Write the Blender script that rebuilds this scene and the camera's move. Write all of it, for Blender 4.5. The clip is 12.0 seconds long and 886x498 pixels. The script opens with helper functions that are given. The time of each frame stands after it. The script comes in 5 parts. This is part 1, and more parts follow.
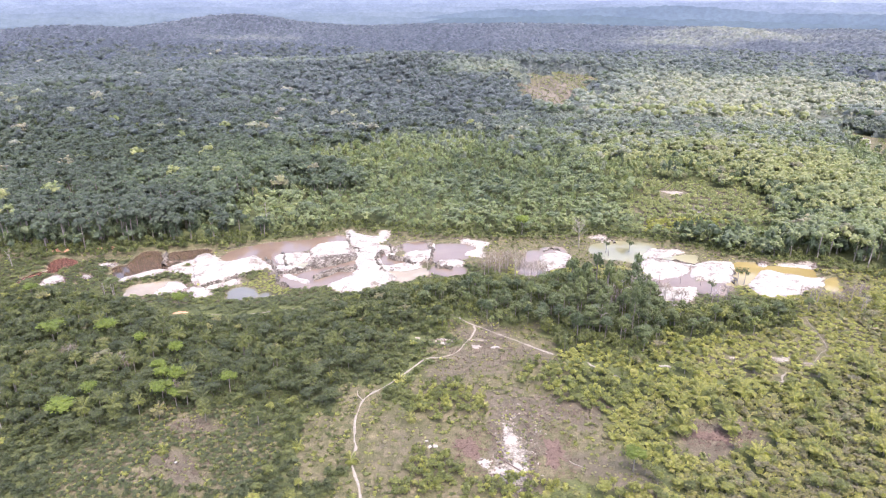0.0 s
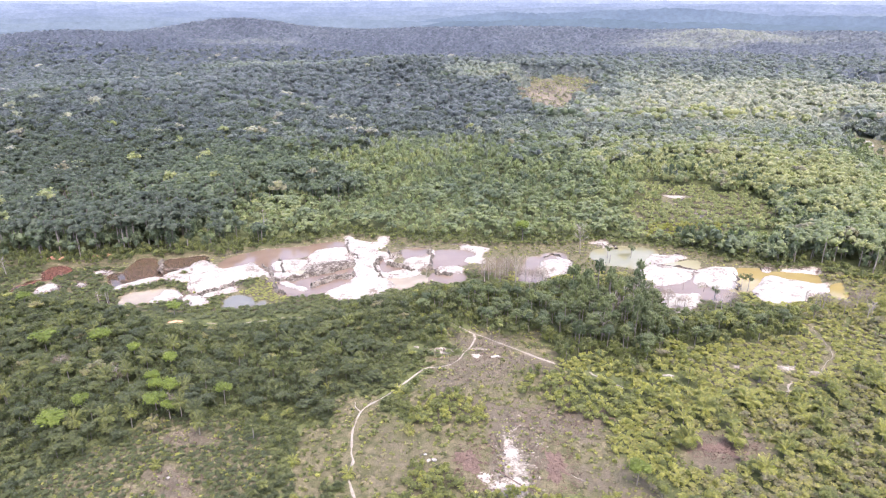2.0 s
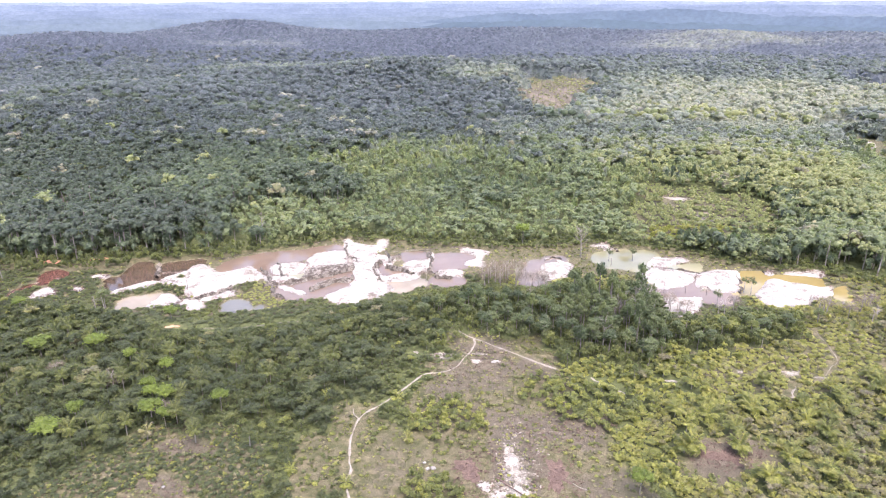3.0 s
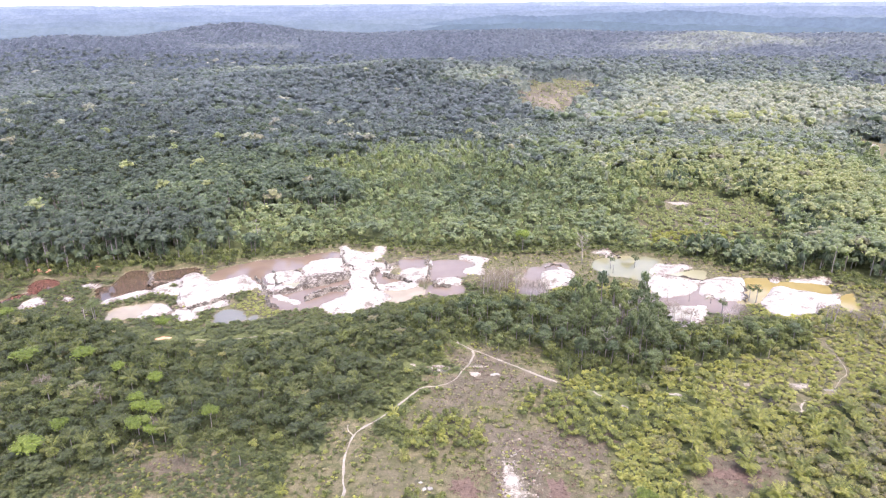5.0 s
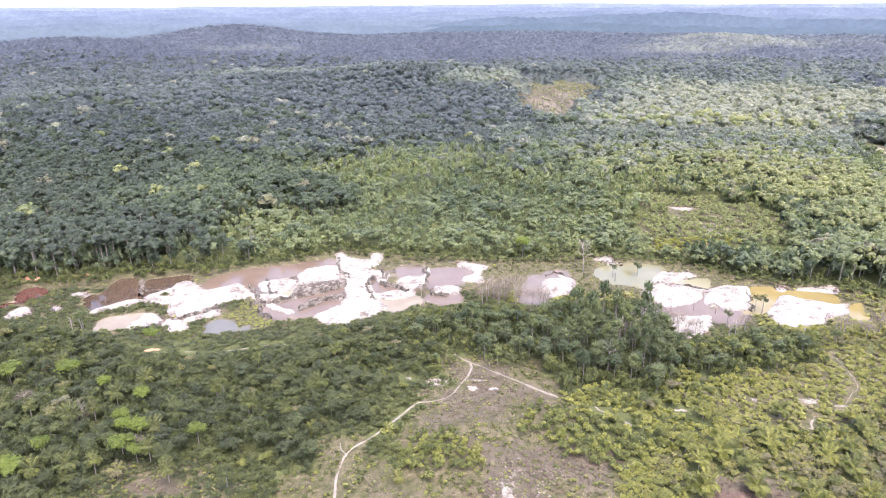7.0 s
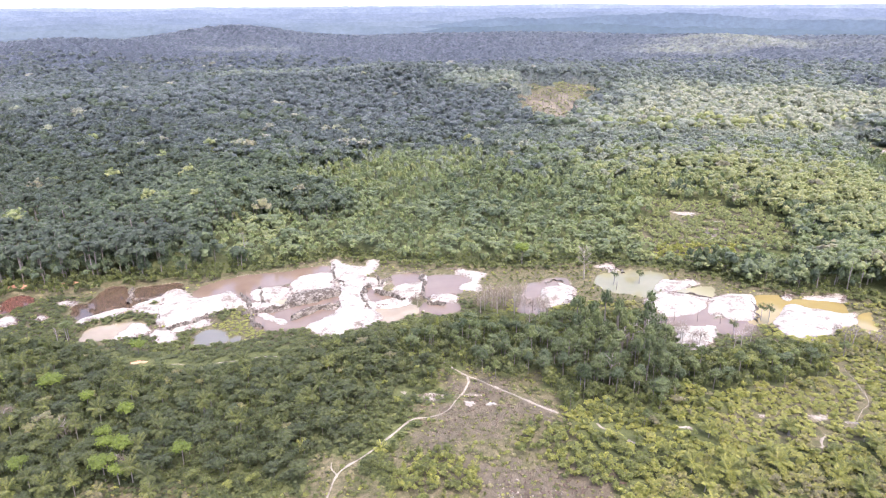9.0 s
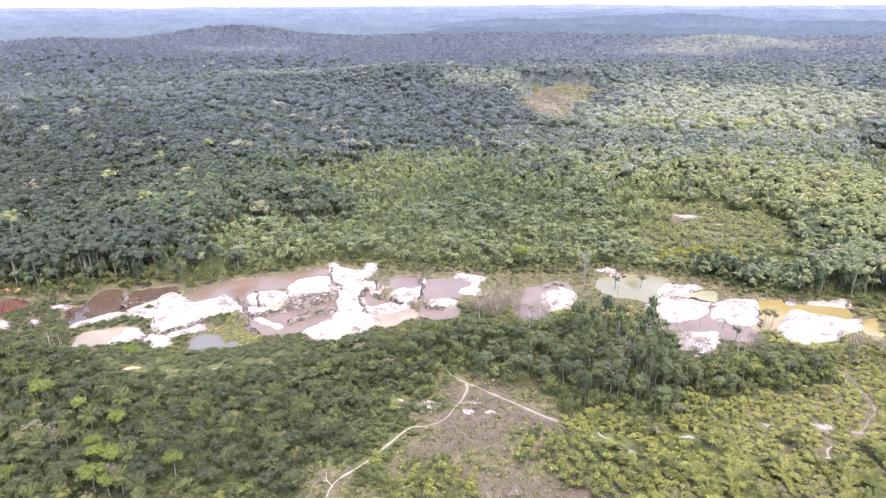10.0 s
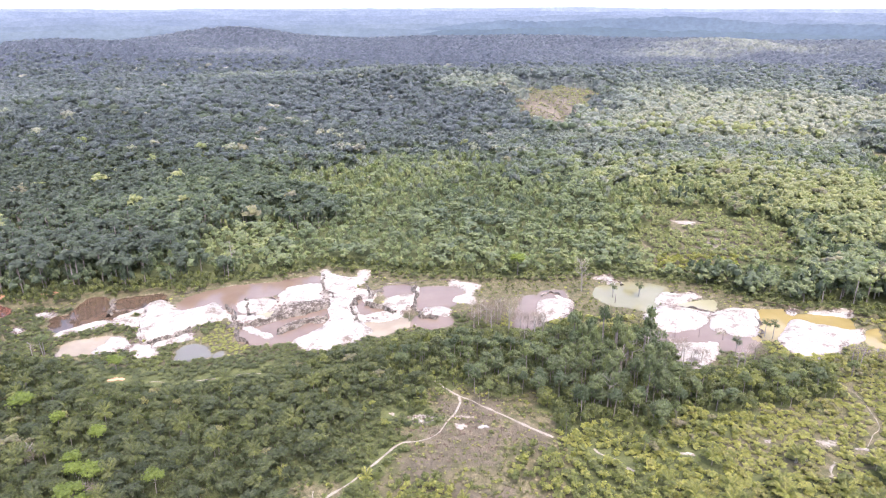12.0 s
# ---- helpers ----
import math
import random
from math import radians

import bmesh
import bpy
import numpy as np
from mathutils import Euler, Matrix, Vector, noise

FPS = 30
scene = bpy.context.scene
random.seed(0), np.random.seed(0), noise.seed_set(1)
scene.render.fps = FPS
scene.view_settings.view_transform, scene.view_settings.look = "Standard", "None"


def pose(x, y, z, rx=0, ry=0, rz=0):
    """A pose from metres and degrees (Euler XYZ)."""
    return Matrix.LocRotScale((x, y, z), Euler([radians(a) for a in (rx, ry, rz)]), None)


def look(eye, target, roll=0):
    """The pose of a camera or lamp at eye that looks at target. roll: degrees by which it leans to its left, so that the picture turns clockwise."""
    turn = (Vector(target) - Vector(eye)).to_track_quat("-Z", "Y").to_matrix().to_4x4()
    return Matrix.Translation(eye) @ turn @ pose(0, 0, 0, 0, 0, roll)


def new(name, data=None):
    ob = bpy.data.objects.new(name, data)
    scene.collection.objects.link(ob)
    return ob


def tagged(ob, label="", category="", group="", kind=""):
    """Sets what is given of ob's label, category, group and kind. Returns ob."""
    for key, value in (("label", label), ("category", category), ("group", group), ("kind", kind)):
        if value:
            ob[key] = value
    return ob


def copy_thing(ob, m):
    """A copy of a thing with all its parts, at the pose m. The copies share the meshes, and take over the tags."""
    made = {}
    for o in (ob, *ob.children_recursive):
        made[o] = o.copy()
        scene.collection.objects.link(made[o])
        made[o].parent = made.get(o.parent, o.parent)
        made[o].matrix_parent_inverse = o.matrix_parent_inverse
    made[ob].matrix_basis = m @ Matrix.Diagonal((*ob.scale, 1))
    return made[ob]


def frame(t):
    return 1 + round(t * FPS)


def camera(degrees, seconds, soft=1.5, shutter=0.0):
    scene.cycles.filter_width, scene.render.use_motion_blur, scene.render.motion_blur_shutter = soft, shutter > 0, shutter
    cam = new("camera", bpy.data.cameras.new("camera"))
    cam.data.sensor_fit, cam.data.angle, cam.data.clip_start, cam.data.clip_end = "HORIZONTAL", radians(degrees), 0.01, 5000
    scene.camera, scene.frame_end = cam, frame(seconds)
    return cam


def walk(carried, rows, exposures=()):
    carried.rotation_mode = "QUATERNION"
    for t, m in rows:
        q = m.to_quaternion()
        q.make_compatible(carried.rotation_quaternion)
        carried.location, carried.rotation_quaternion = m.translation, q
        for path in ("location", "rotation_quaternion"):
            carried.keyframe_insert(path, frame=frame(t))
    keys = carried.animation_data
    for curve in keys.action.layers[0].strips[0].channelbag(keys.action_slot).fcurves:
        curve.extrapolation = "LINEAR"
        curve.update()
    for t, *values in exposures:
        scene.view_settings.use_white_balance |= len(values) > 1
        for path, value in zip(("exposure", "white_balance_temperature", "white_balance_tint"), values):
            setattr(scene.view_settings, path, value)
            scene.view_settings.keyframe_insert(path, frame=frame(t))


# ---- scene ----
import functools

cam = camera(66.9, 12.0, soft=1.15)
PATH = [
    (0, (-2.483, -0.322, 123.325), (-2.534, 1.546, 122.614), 0.2),
    (0.5, (-2.355, 0.697, 123.339), (-2.407, 2.566, 122.629), 0.1),
    (1, (-2.258, 1.725, 123.341), (-2.311, 3.595, 122.633), 0.1),
    (1.5, (-2.164, 2.883, 123.355), (-2.217, 4.754, 122.649), 0.0),
    (2, (-2.01, 4.211, 123.376), (-2.063, 6.083, 122.673), -0.0),
    (2.5, (-1.839, 5.687, 123.399), (-1.893, 7.559, 122.698), -0.1),
    (3, (-1.645, 7.301, 123.406), (-1.7, 9.173, 122.706), -0.1),
    (5, (-0.684, 14.498, 123.59), (-0.741, 16.373, 122.895), -0.3),
    (5.5, (-0.496, 16.463, 123.615), (-0.553, 18.338, 122.921), -0.3),
    (6, (-0.241, 18.499, 123.63), (-0.299, 20.375, 122.937), -0.3),
    (6.5, (0.062, 20.583, 123.644), (0.003, 22.458, 122.952), -0.3),
    (7, (0.367, 22.723, 123.669), (0.308, 24.599, 122.978), -0.3),
    (9, (1.46, 31.281, 123.782), (1.401, 33.157, 123.093), -0.3),
    (9.5, (1.794, 33.474, 123.813), (1.733, 35.351, 123.124), -0.3),
    (10, (2.106, 35.693, 123.842), (2.045, 37.57, 123.153), -0.2),
    (10.5, (2.369, 37.949, 123.881), (2.308, 39.825, 123.192), -0.3),
    (11, (2.721, 40.061, 123.942), (2.66, 41.939, 123.257), -0.2),
    (11.1, (2.798, 40.407, 123.945), (2.737, 42.287, 123.265), -0.2),
    (11.5, (3.142, 41.472, 123.954), (3.081, 43.356, 123.287), -0.1),
    (12, (3.649, 42.346, 123.921), (3.594, 44.225, 123.238), 0.0),
]
walk(cam, [(t, look(eye, target, roll)) for t, eye, target, roll in PATH], exposures=[(0, 2.60, 6150, 17), (12, 2.60, 6150, 17)])

# ---------- daylight ----------
SUN_UP, SUN_TURN = 68.0, 155.0          # degrees above the horizon; clockwise from straight ahead (+y)
world = bpy.data.worlds.new("sky")
scene.world = world
world.use_nodes = True
wn = world.node_tree
sky = wn.nodes.new("ShaderNodeTexSky")
sky.sky_type = "NISHITA"
sky.sun_disc = False
sky.sun_elevation = radians(SUN_UP)
sky.sun_rotation = radians(SUN_TURN)
sky.air_density, sky.dust_density, sky.ozone_density = 1.0, 6.0, 0.6
wn.links.new(sky.outputs["Color"], wn.nodes["Background"].inputs["Color"])
wn.nodes["Background"].inputs["Strength"].default_value = 0.15

sun_data = bpy.data.lights.new("sun", "SUN")
sun_data.energy, sun_data.angle, sun_data.color = 0.55, radians(60), (1.0, 0.94, 0.84)
sun = new("sun", sun_data)
sun_dir = Vector((math.sin(radians(SUN_TURN)) * math.cos(radians(SUN_UP)),
                  math.cos(radians(SUN_TURN)) * math.cos(radians(SUN_UP)), math.sin(radians(SUN_UP))))
sun.matrix_world = look(sun_dir * 900, (0, 0, 0))


# ---------- materials ----------
def material(name, rough=0.8, spec=0.3):
    m = bpy.data.materials.new(name)
    m.use_nodes = True
    nt = m.node_tree
    b = nt.nodes["Principled BSDF"]
    b.inputs["Roughness"].default_value = rough
    b.inputs["Specular IOR Level"].default_value = spec
    return m, nt, b


def place_vector(nt):
    return nt.nodes.new("ShaderNodeNewGeometry").outputs["Position"]


def noise_out(nt, vec, scale, detail=4.0, rough=0.6, stretch=None):
    n = nt.nodes.new("ShaderNodeTexNoise")
    n.inputs["Scale"].default_value, n.inputs["Detail"].default_value = scale, detail
    n.inputs["Roughness"].default_value = rough
    if stretch:
        mp = nt.nodes.new("ShaderNodeMapping")
        mp.inputs["Scale"].default_value = stretch
        nt.links.new(vec, mp.inputs["Vector"])
        vec = mp.outputs["Vector"]
    nt.links.new(vec, n.inputs["Vector"])
    return n.outputs["Fac"]


def ramp(nt, fac, stops):
    r = nt.nodes.new("ShaderNodeValToRGB")
    e = r.color_ramp.elements
    while len(e) < len(stops):
        e.new(0.5)
    for el, (p, c) in zip(e, stops):
        el.position = p
        el.color = (*c, 1) if len(c) == 3 else c
    nt.links.new(fac, r.inputs["Fac"])
    return r.outputs["Color"]


def mix(nt, fac, a, b, how="MIX"):
    n = nt.nodes.new("ShaderNodeMix")
    n.data_type, n.blend_type = "RGBA", how
    for sock, v in ((n.inputs[0], fac), (n.inputs[6], a), (n.inputs[7], b)):
        if isinstance(v, (int, float)):
            sock.default_value = v
        elif isinstance(v, tuple):
            sock.default_value = (*v, 1)
        else:
            nt.links.new(v, sock)
    return n.outputs[2]


def calc(nt, op, a, b=0.0, clamp=False):
    n = nt.nodes.new("ShaderNodeMath")
    n.operation, n.use_clamp = op, clamp
    for sock, v in zip(n.inputs, (a, b)):
        if isinstance(v, (int, float)):
            sock.default_value = v
        else:
            nt.links.new(v, sock)
    return n.outputs[0]


def bump(nt, b, height, strength, distance):
    n = nt.nodes.new("ShaderNodeBump")
    n.inputs["Strength"].default_value, n.inputs["Distance"].default_value = strength, distance
    nt.links.new(height, n.inputs["Height"])
    nt.links.new(n.outputs["Normal"], b.inputs["Normal"])


GREENS = [(0.00, (0.031, 0.040, 0.019)), (0.25, (0.050, 0.060, 0.023)), (0.50, (0.088, 0.098, 0.030)),
          (0.70, (0.178, 0.178, 0.046)), (0.82, (0.126, 0.114, 0.064)), (0.90, (0.125, 0.110, 0.090)),
          (1.00, (0.145, 0.190, 0.030))]
GROVE_GREENS = [(0.00, (0.030, 0.043, 0.027)), (0.25, (0.050, 0.067, 0.036)), (0.50, (0.090, 0.108, 0.048)), (0.70, (0.145, 0.155, 0.052)), (1.00, (0.130, 0.120, 0.080))]
# next two ramps: air haze put into the leaf colour, bluer and paler
HAZE_GREENS = [(0.00, (0.056, 0.067, 0.078)), (0.25, (0.076, 0.091, 0.094)), (0.50, (0.122, 0.136, 0.124)),
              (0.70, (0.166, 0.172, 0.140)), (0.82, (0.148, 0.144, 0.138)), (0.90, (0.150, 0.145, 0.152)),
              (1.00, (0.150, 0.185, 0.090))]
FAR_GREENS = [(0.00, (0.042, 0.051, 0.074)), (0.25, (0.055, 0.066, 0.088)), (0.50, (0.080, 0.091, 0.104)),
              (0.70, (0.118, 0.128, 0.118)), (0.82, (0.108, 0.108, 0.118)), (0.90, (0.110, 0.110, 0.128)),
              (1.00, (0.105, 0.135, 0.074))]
# mid-distance greens, tinted part way to the haze colours
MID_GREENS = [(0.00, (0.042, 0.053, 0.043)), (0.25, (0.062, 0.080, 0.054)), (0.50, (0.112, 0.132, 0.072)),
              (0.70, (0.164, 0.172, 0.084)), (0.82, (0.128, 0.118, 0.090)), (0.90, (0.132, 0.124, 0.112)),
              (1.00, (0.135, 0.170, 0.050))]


def leaves(name, own_random, greens, sheen, gloss=0.35, thin=0.52, grain=1.9):
    m, nt, b = material(name, 0.6, gloss)
    at = nt.nodes.new("ShaderNodeAttribute")
    at.attribute_name = "tone"
    pos = place_vector(nt)
    tone = at.outputs["Fac"]
    if own_random:
        r = nt.nodes.new("ShaderNodeObjectInfo").outputs["Random"]
        tone = calc(nt, "ADD", tone, calc(nt, "MULTIPLY", calc(nt, "SUBTRACT", r, 0.5), 0.14))
    isle = nt.nodes.new("ShaderNodeNewGeometry").outputs["Random Per Island"]
    tone = calc(nt, "ADD", tone, calc(nt, "MULTIPLY", calc(nt, "SUBTRACT", isle, 0.5), 0.10), True)
    col = ramp(nt, tone, greens)
    fine = noise_out(nt, pos, grain, 3.0, 0.7)
    col = mix(nt, 0.9, col, ramp(nt, fine, [(0.32, (0.58, 0.59, 0.62)), (0.68, (1.48, 1.46, 1.32))]), "MULTIPLY")
    nt.links.new(col, b.inputs["Base Color"])
    b.inputs["Sheen Weight"].default_value = sheen
    b.inputs["Sheen Roughness"].default_value = 0.5
    bump(nt, b, fine, 0.25, 0.4)
    tr = nt.nodes.new("ShaderNodeBsdfTranslucent")
    nt.links.new(mix(nt, 1.0, col, (1.3, 1.5, 0.6), "MULTIPLY"), tr.inputs["Color"])
    mx = nt.nodes.new("ShaderNodeMixShader")
    mx.inputs[0].default_value = thin
    nt.links.new(b.outputs[0], mx.inputs[1])
    nt.links.new(tr.outputs[0], mx.inputs[2])
    nt.links.new(mx.outputs[0], nt.nodes["Material Output"].inputs["Surface"])
    return m


LEAF = leaves("foliage", True, GREENS, 0.1)
LIME_LEAF = leaves("lime_foliage", True, [(0.0, (0.070, 0.092, 0.020)), (1.0, (0.120, 0.152, 0.026))], 0.05)
GROVE_LEAF = leaves("grove_foliage", True, GROVE_GREENS, 0.1)
LEAF_MASS = leaves("foliage_mass", False, GREENS, 0.1)
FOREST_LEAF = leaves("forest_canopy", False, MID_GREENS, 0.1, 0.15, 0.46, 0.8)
# both canopies below carry distance haze in their base colour
FAR_LEAF = leaves("hazed_far_canopy", False, FAR_GREENS, 0.1, 0.1, 0.4, 0.25)
HAZE_LEAF = leaves("hazed_distant_canopy", False, HAZE_GREENS, 0.12, 0.12, 0.46, 0.45)


def plain_noise(name, c1, c2, scale, rough=0.9, spec=0.2, relief=0.3, distance=0.1, stretch=None, scale2=None):
    m, nt, b = material(name, rough, spec)
    pos = place_vector(nt)
    f = noise_out(nt, pos, scale, 6.0, 0.65, stretch)
    col = ramp(nt, f, [(0.3, c1), (0.7, c2)])
    if scale2:
        f2 = noise_out(nt, pos, scale2, 3.0)
        col = mix(nt, 0.6, col, ramp(nt, f2, [(0.3, (0.75, 0.74, 0.72)), (0.7, (1.15, 1.15, 1.15))]), "MULTIPLY")
    nt.links.new(col, b.inputs["Base Color"])
    bump(nt, b, f, relief, distance)
    return m


BARK = plain_noise("pale_bark", (0.09, 0.08, 0.07), (0.22, 0.20, 0.18), 2.0, stretch=(3, 3, 0.6))
DEADWOOD = plain_noise("weathered_deadwood", (0.13, 0.115, 0.10), (0.27, 0.245, 0.22), 1.5, stretch=(3, 3, 0.5))
DARKWOOD = plain_noise("wet_dark_wood", (0.05, 0.035, 0.03), (0.14, 0.10, 0.09), 2.0)
def sand(name, c1, c2, dirt, amount, scale):
    m, nt, b = material(name, 0.95, 0.12)
    pos = place_vector(nt)
    f = noise_out(nt, pos, 0.5 * scale, 6.0, 0.65)
    col = ramp(nt, f, [(0.3, c1), (0.65, c2)])
    big, fine = noise_out(nt, pos, 0.16 * scale, 5.0, .7), noise_out(nt, pos, 1.6, 4.0, .7)
    k = calc(nt, "ADD", calc(nt, "MULTIPLY", big, .65), calc(nt, "MULTIPLY", fine, .35))
    col = mix(nt, ramp(nt, k, [(0.60 - amount, (0, 0, 0)), (0.68 - amount, (1, 1, 1))]), col, dirt)
    nt.links.new(col, b.inputs["Base Color"])
    bump(nt, b, f, 0.6, 0.5)
    return m


SAND = sand("white_quartz_sand", (0.140, 0.127, 0.115), (0.216, 0.207, 0.196), (0.085, 0.071, 0.060), 0.085, 1.0)
SPOIL = sand("dirty_spoil_with_debris", (0.095, 0.083, 0.073), (0.185, 0.170, 0.156), (0.042, 0.034, 0.028), 0.17, 3.0)
PINK_SAND = sand("pinkish_dirty_sand", (0.115, 0.098, 0.084), (0.205, 0.188, 0.170), (0.10, 0.08, 0.07), 0.07, 3.5)
TRACK = sand("trodden_sand", (0.120, 0.106, 0.090), (0.180, 0.164, 0.144), (0.10, 0.082, 0.065), 0.06, 2.0)
LITTER = plain_noise("dry_reddish_litter", (0.056, 0.038, 0.032), (0.098, 0.070, 0.060), 1.6, 0.95, 0.1, 0.9, 0.4, scale2=0.3)
DIKE = sand("grey_brown_dike", (0.070, 0.060, 0.050), (0.150, 0.134, 0.120), (0.036, 0.030, 0.025), 0.14, 3.0)
DRY_SOIL = plain_noise("dry_tan_soil", (0.066, 0.056, 0.042), (0.122, 0.104, 0.082), 0.25, 0.95, 0.1, 0.6, 0.5, scale2=0.05)
CLAY = plain_noise("orange_clay", (0.22, 0.11, 0.07), (0.34, 0.19, 0.13), 0.4, 0.95, 0.1, 0.5, 0.3)


def muddy_water(name, colour, edge, rough=0.06):
    m, nt, b = material(name, rough, 0.5)
    b.inputs["IOR"].default_value = 1.33
    pos = place_vector(nt)
    f = noise_out(nt, pos, 0.07, 4.0)
    nt.links.new(ramp(nt, f, [(0.35, colour), (0.72, edge)]), b.inputs["Base Color"])
    bump(nt, b, noise_out(nt, pos, 0.7, 2.0), 0.03, 0.2)
    return m


# ---------- plan: numbers in metres, x to the right, y straight on, z up ----------
def lattice(ix, iy, seed):
    h = (ix.astype(np.int64) * 374761393 + iy.astype(np.int64) * 668265263 + seed * 144269) & 0x7FFFFFFF
    h = ((h ^ (h >> 13)) * 1274126177) & 0x7FFFFFFF
    return ((h ^ (h >> 16)) & 0xFFFF) / 65535.0


def vnoise(x, y, size, seed=0):
    """Smooth value noise, 0 to 1."""
    x, y = np.asarray(x, float) / size, np.asarray(y, float) / size
    ix, iy = np.floor(x), np.floor(y)
    fx, fy = x - ix, y - iy
    fx, fy = fx * fx * (3 - 2 * fx), fy * fy * (3 - 2 * fy)
    a, b = lattice(ix, iy, seed), lattice(ix + 1, iy, seed)
    c, d = lattice(ix, iy + 1, seed), lattice(ix + 1, iy + 1, seed)
    return (a * (1 - fx) + b * fx) * (1 - fy) + (c * (1 - fx) + d * fx) * fy


def fbm(x, y, size, seed=0):
    return 0.55 * vnoise(x, y, size, seed) + 0.3 * vnoise(x, y, size / 2.3, seed + 7) + 0.15 * vnoise(x, y, size / 5, seed + 13)


def smooth(a, b, v):
    t = np.clip((v - a) / (b - a), 0, 1)
    return t * t * (3 - 2 * t)


def oval(x, y, cx, cy, rx, ry, turn=0, rag=0.15, seed=0):
    """1 in the middle, 0 on the ragged rim, below 0 outside."""
    c, s = math.cos(radians(turn)), math.sin(radians(turn))
    u = ((x - cx) * c + (y - cy) * s) / rx
    v = (-(x - cx) * s + (y - cy) * c) / ry
    th = np.arctan2(v, u)
    return 1 - np.hypot(u, v) / rim(th, rag, seed)


def rim(th, rag, seed):
    k = 1.0
    for i, n in enumerate((2, 3, 5, 7, 11, 17, 26)):
        k = k + rag * (1.0, 0.9, 0.6, 0.5, 0.4, 0.35, 0.25)[i] * np.sin(n * th + seed * 1.7 + i * 2.1)
    return k


@functools.lru_cache(maxsize=4)
def drift_at(x, y):
    return drift(x, y)


def drift(x, y):
    """Bends plan outlines so that no edge runs straight."""
    return x + 13 * (fbm(x, y, 17, 41) - .5), y + 13 * (fbm(x, y, 17, 43) - .5)


# the worked valley floor lies between these two edges
NEAR_X = [-330, -212, -152, -101, -55, -16, 20, 76, 94, 127, 154, 190, 230]
NEAR_Y = [290, 273, 256, 253, 262, 280, 284, 272, 256, 266, 268, 278, 292]
FAR_X = [-330, -245, -206, -167, -104, -65, -19, 23, 70, 113, 135, 173, 190, 230]
FAR_Y = [318, 313, 306, 317, 332, 354, 345, 341, 347, 338, 318, 309, 296, 292]


def in_basin(x, y):
    return np.minimum(y - np.interp(x, NEAR_X, NEAR_Y), np.interp(x, FAR_X, FAR_Y) - y)


HILLS = [(-890, 1560, 40, 270, 220), (-700, 2100, 40, 280, 200), (-650, 2080, 8, 110, 150), (250, 2330, 15, 800, 260), (-380, 1330, 16, 160, 130), (-400, 680, 20, 190, 170),
         (-90, 1000, 20, 230, 130), (660, 1900, 23, 160, 180), 
         (300, 1150, 8, 250, 160), (-1450, 2200, 14, 260, 260), (1250, 2000, 14, 300, 250)]

